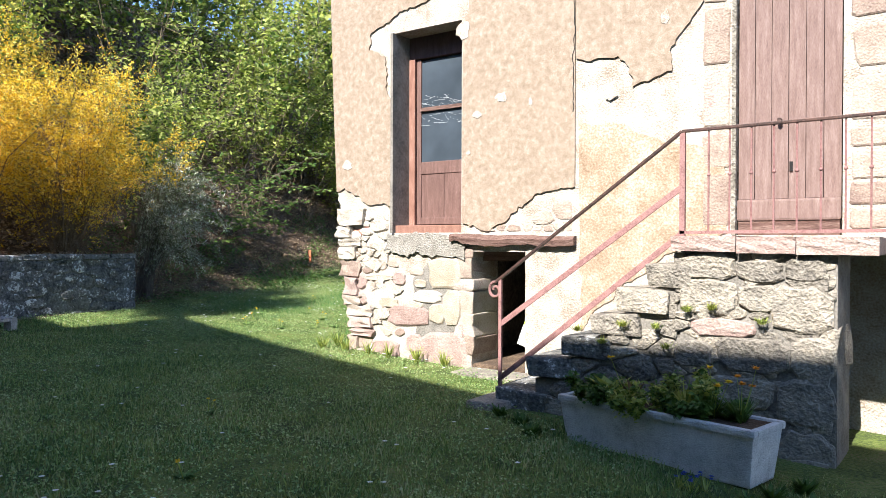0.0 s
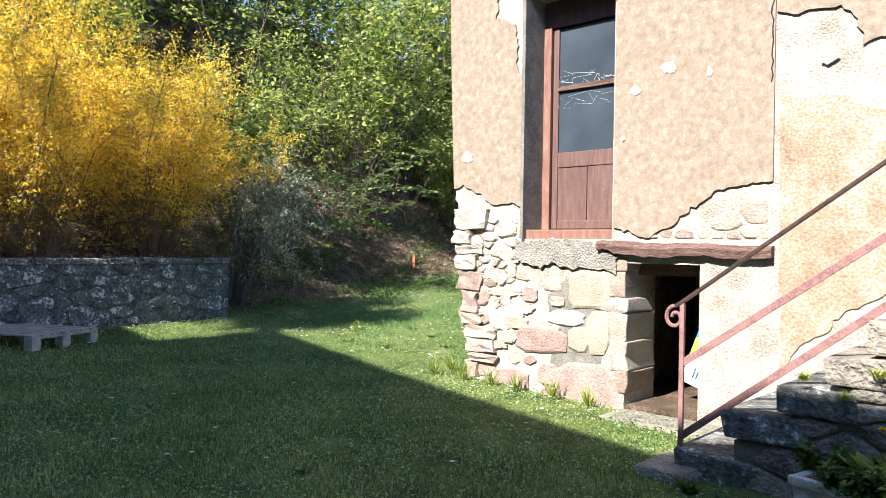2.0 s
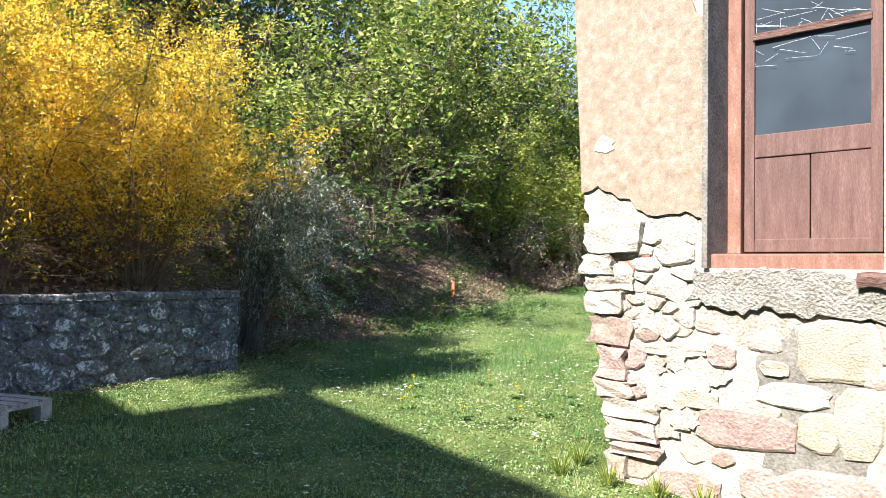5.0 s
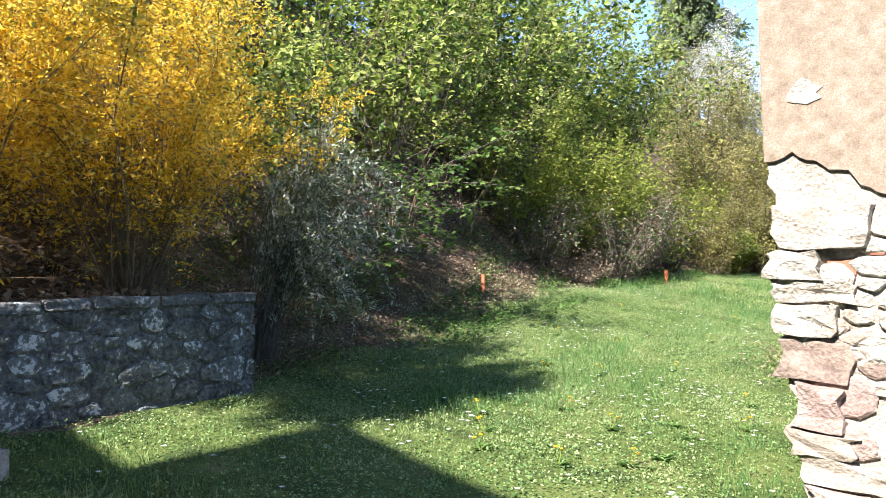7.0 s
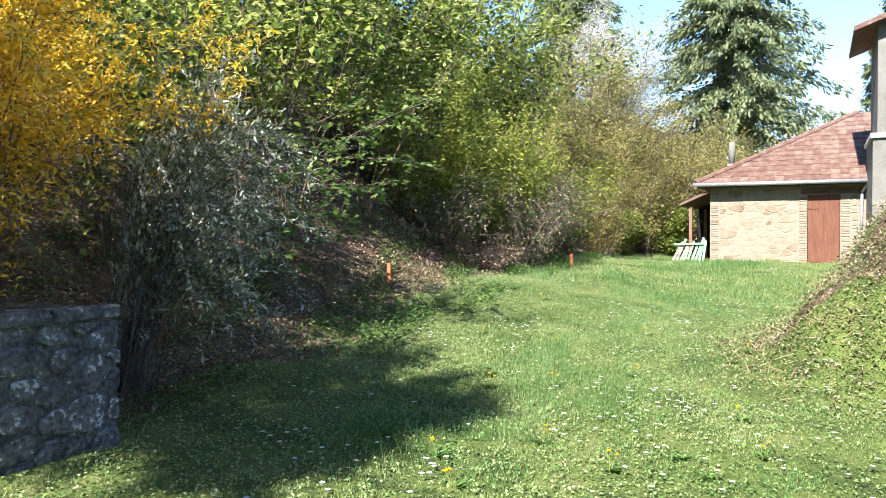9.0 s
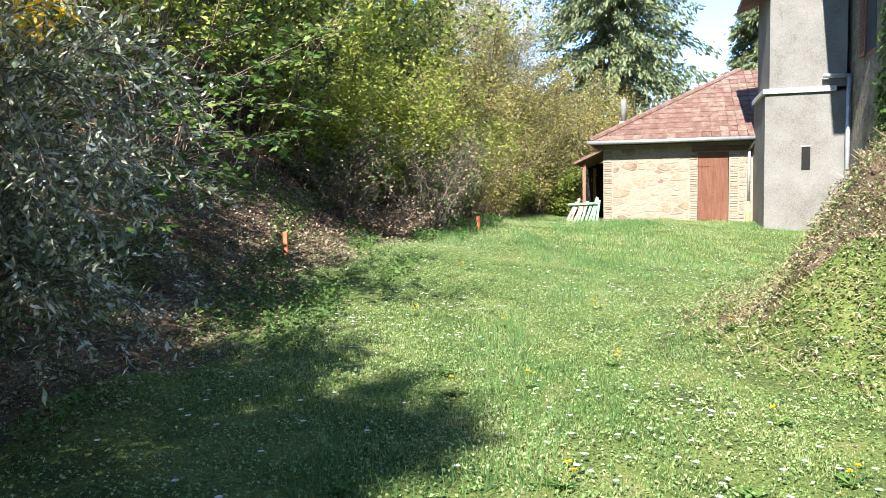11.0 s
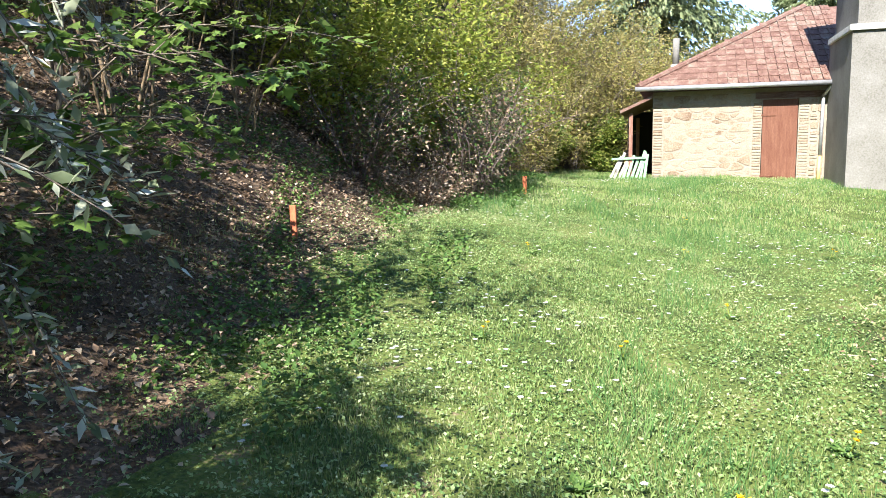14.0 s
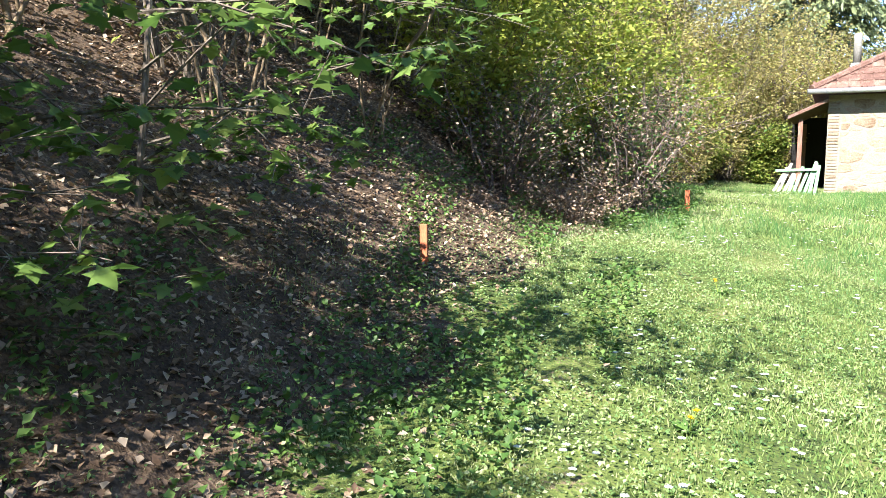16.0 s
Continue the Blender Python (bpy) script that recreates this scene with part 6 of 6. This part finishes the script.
set_rubble(house, rubble_cells(0.16, 1.72, -0.15, 1.18, 0.19, r1, 1.8), M["stone"], 0.014, 0.006, 502, 0.035,
           skip=lambda x, z, w, h: near_stone(x, z, w, h) or z + h / 2 > 1.16 or (0.32 < x < 0.9 and 0.4 < z < 0.85))
set_rubble(house, rubble_cells(-0.02, 0.66, 0.90, 1.70, 0.17, r1, 1.7), M["lime"], 0.026, 0.006, 519, 0.036, skip=lambda x, z, w, h: z + h / 2 > 1.68 or near_stone(x, z, w, h))
set_rubble(house, rubble_cells(1.9, 2.96, 1.40, 1.82, 0.2, r1), M["stone"], 0.010, 0.012, 503, 0.034, skip=lambda x, z, w, h: z + h / 2 > 1.44 + 0.36 * (x - 1.95))
set_stones(house, courses(5.30, 5.95, 1.4, 4.2, (0.25, 0.45), (0.4, 0.65), r1), M["stone"], 0.012, 504, 0.034)
set_stones(house, courses(4.16, 4.43, 1.42, 4.0, (0.3, 0.55), (0.25, 0.28), r1), M["stone"], 0.012, 505, 0.034)


def below_steps(x, z, w, h):
    top = 1.24 if x > LX0 - 0.05 else max([0.0] + [s[1] - 0.16 for s in steps if s[0] < x + 0.02])
    return z + h / 2 > top + 0.02


set_rubble(stair, rubble_cells(3.0, LX0, -0.3, 1.12, 0.30, r1, 1.9), M["greystone"], 0.026, 0.008, 506, LY + 0.055, skip=below_steps)
LAND = [(4.57, 1.13, 0.39, 0.20), (4.925, 1.10, 0.31, 0.16), (5.215, 1.12, 0.26, 0.18), (4.577, 0.915, 0.40, 0.26), (4.93, 0.91, 0.29, 0.20), (5.20, 0.85, 0.40, 0.33), (4.685, 0.70, 0.44, 0.13), (5.26, 0.53, 0.28, 0.29),
        (4.88, 0.52, 0.50, 0.25), (4.48, 0.50, 0.28, 0.20), (5.22, 0.23, 0.36, 0.32), (4.80, 0.26, 0.46, 0.22), (5.22, -0.10, 0.36, 0.31), (4.80, -0.02, 0.44, 0.26)]
for k, (x, z, w, h) in enumerate(LAND):
    field_stone(stair, x, z, w, h, 0.036, M["redstone"] if k == 6 else M["greystone"], r1, LY + 0.045)
set_rubble(stair, rubble_cells(LX0 - 0.03, LX1 - 0.2, -0.3, LZ - 0.11, 0.15, r1, 2.0), M["greystone"], 0.022, 0.006, 507, LY + 0.045,
           skip=lambda x, z, w, h: any(abs(x - a) < c * 0.42 and abs(z - b) < d * 0.42 for a, b, c, d in LAND))
zz = -0.3
while zz < LZ - 0.14:
    hh = r1.uniform(0.12, 0.3)
    bm = box(LX1 - 0.42 - r1.uniform(0, 0.05), LX1 - 0.20 + r1.uniform(-0.06, 0.01), LY + 0.005 + r1.uniform(-0.02, 0.03), -0.56, zz, min(zz + hh - 0.012, LZ - 0.105))
    bmesh.ops.subdivide_edges(bm, edges=bm.edges[:], cuts=1, use_grid_fill=True)
    for v in bm.verts:
        v.co += Vector((r1.uniform(-.025, .025), r1.uniform(-.015, .015), r1.uniform(-.018, .018)))
    part("quoin", bm, M["greystone"], stair, bevel=0.012)
    zz += hh
turn = pose(-4.185, 0, 0, 0, 0, 90)
set_rubble(bed_wall, rubble_cells(-4.6, -0.10, 0.0, 1.04, 0.24, r1, 1.7), M["darkstone"], 0.022, 0.017, 508, 0.0, turn)
set_stones(bed_wall, courses(-8.9, -4.61, 0.0, 1.02, (0.10, 0.27), (0.14, 0.5), r1, 0.012), M["darkstone"], 0.014, 518, 0.0, turn, tumble=0.08)
set_stones(bed_wall, courses(-8.9, -0.10, 1.02, 1.12, (0.09, 0.1), (0.3, 0.7), r1, 0.008), M["darkstone"], 0.03, 509, 0.0, turn)
set_stones(bed_wall, courses(0.0, 2.4, 0.0, 1.1, (0.16, 0.26), (0.25, 0.5), r1, 0.012), M["darkstone"], 0.02, 510, 0.0, pose(-4.19, -0.145, 0, 0, 0, 180))
set_rubble(shed, rubble_cells(0.26, 2.48, 0.36, 2.86, 0.33, r1, 2.0), M["shedstone"], 0.014, 0.014, 517, 0.035)
set_stones(shed, courses(3.84, 4.2, 0.36, 2.68, (0.13, 0.25), (0.16, 0.22), r1, 0.03), M["shedstone"], 0.02, 511, 0.035, tumble=0.1)
set_stones(shed, courses(0.0, 0.25, 0.36, 2.9, (0.07, 0.075), (0.22, 0.25), r1, 0.006) + courses(2.49, 2.71, 0.36, 2.7, (0.07, 0.075), (0.2, 0.22), r1, 0.006) + courses(3.59, 3.83, 0.36, 2.7, (0.07, 0.075), (0.22, 0.24), r1, 0.006), M["shedstone"], 0.02, 512, 0.035)
# roof tiles of the outbuilding
tile = bpy.data.meshes.new("roof_tile")
tw, tl = 0.245, 0.40
bm = box(0, tw - 0.006, 0, tl, 0.0, 0.022)
box(0.0, 0.035, 0, tl, 0.022, 0.045, bm)
box(0.11, 0.135, 0, tl, 0.022, 0.036, bm)
bm.to_mesh(tile)
bm.free()
tile.materials.append(M["tile"])
pitch = math.atan2(2.47, 4.45)
rt = random.Random(520)
for row in range(14):
    d = row * 0.365
    for col in range(21):
        u = -0.35 + col * tw
        yy, zz = -0.38 + d * math.cos(pitch), 3.075 + d * math.sin(pitch)
        if u < yy - 0.02 or u > 4.75:
            continue
        ob = new("roof_tile", tile)
        ob.parent = roof
        ob.matrix_basis = Matrix.LocRotScale((u + rt.uniform(-.004, .004), yy, zz), Euler((pitch - 0.045 + rt.uniform(-.01, .01), 0, rt.uniform(-.01, .01))), None)
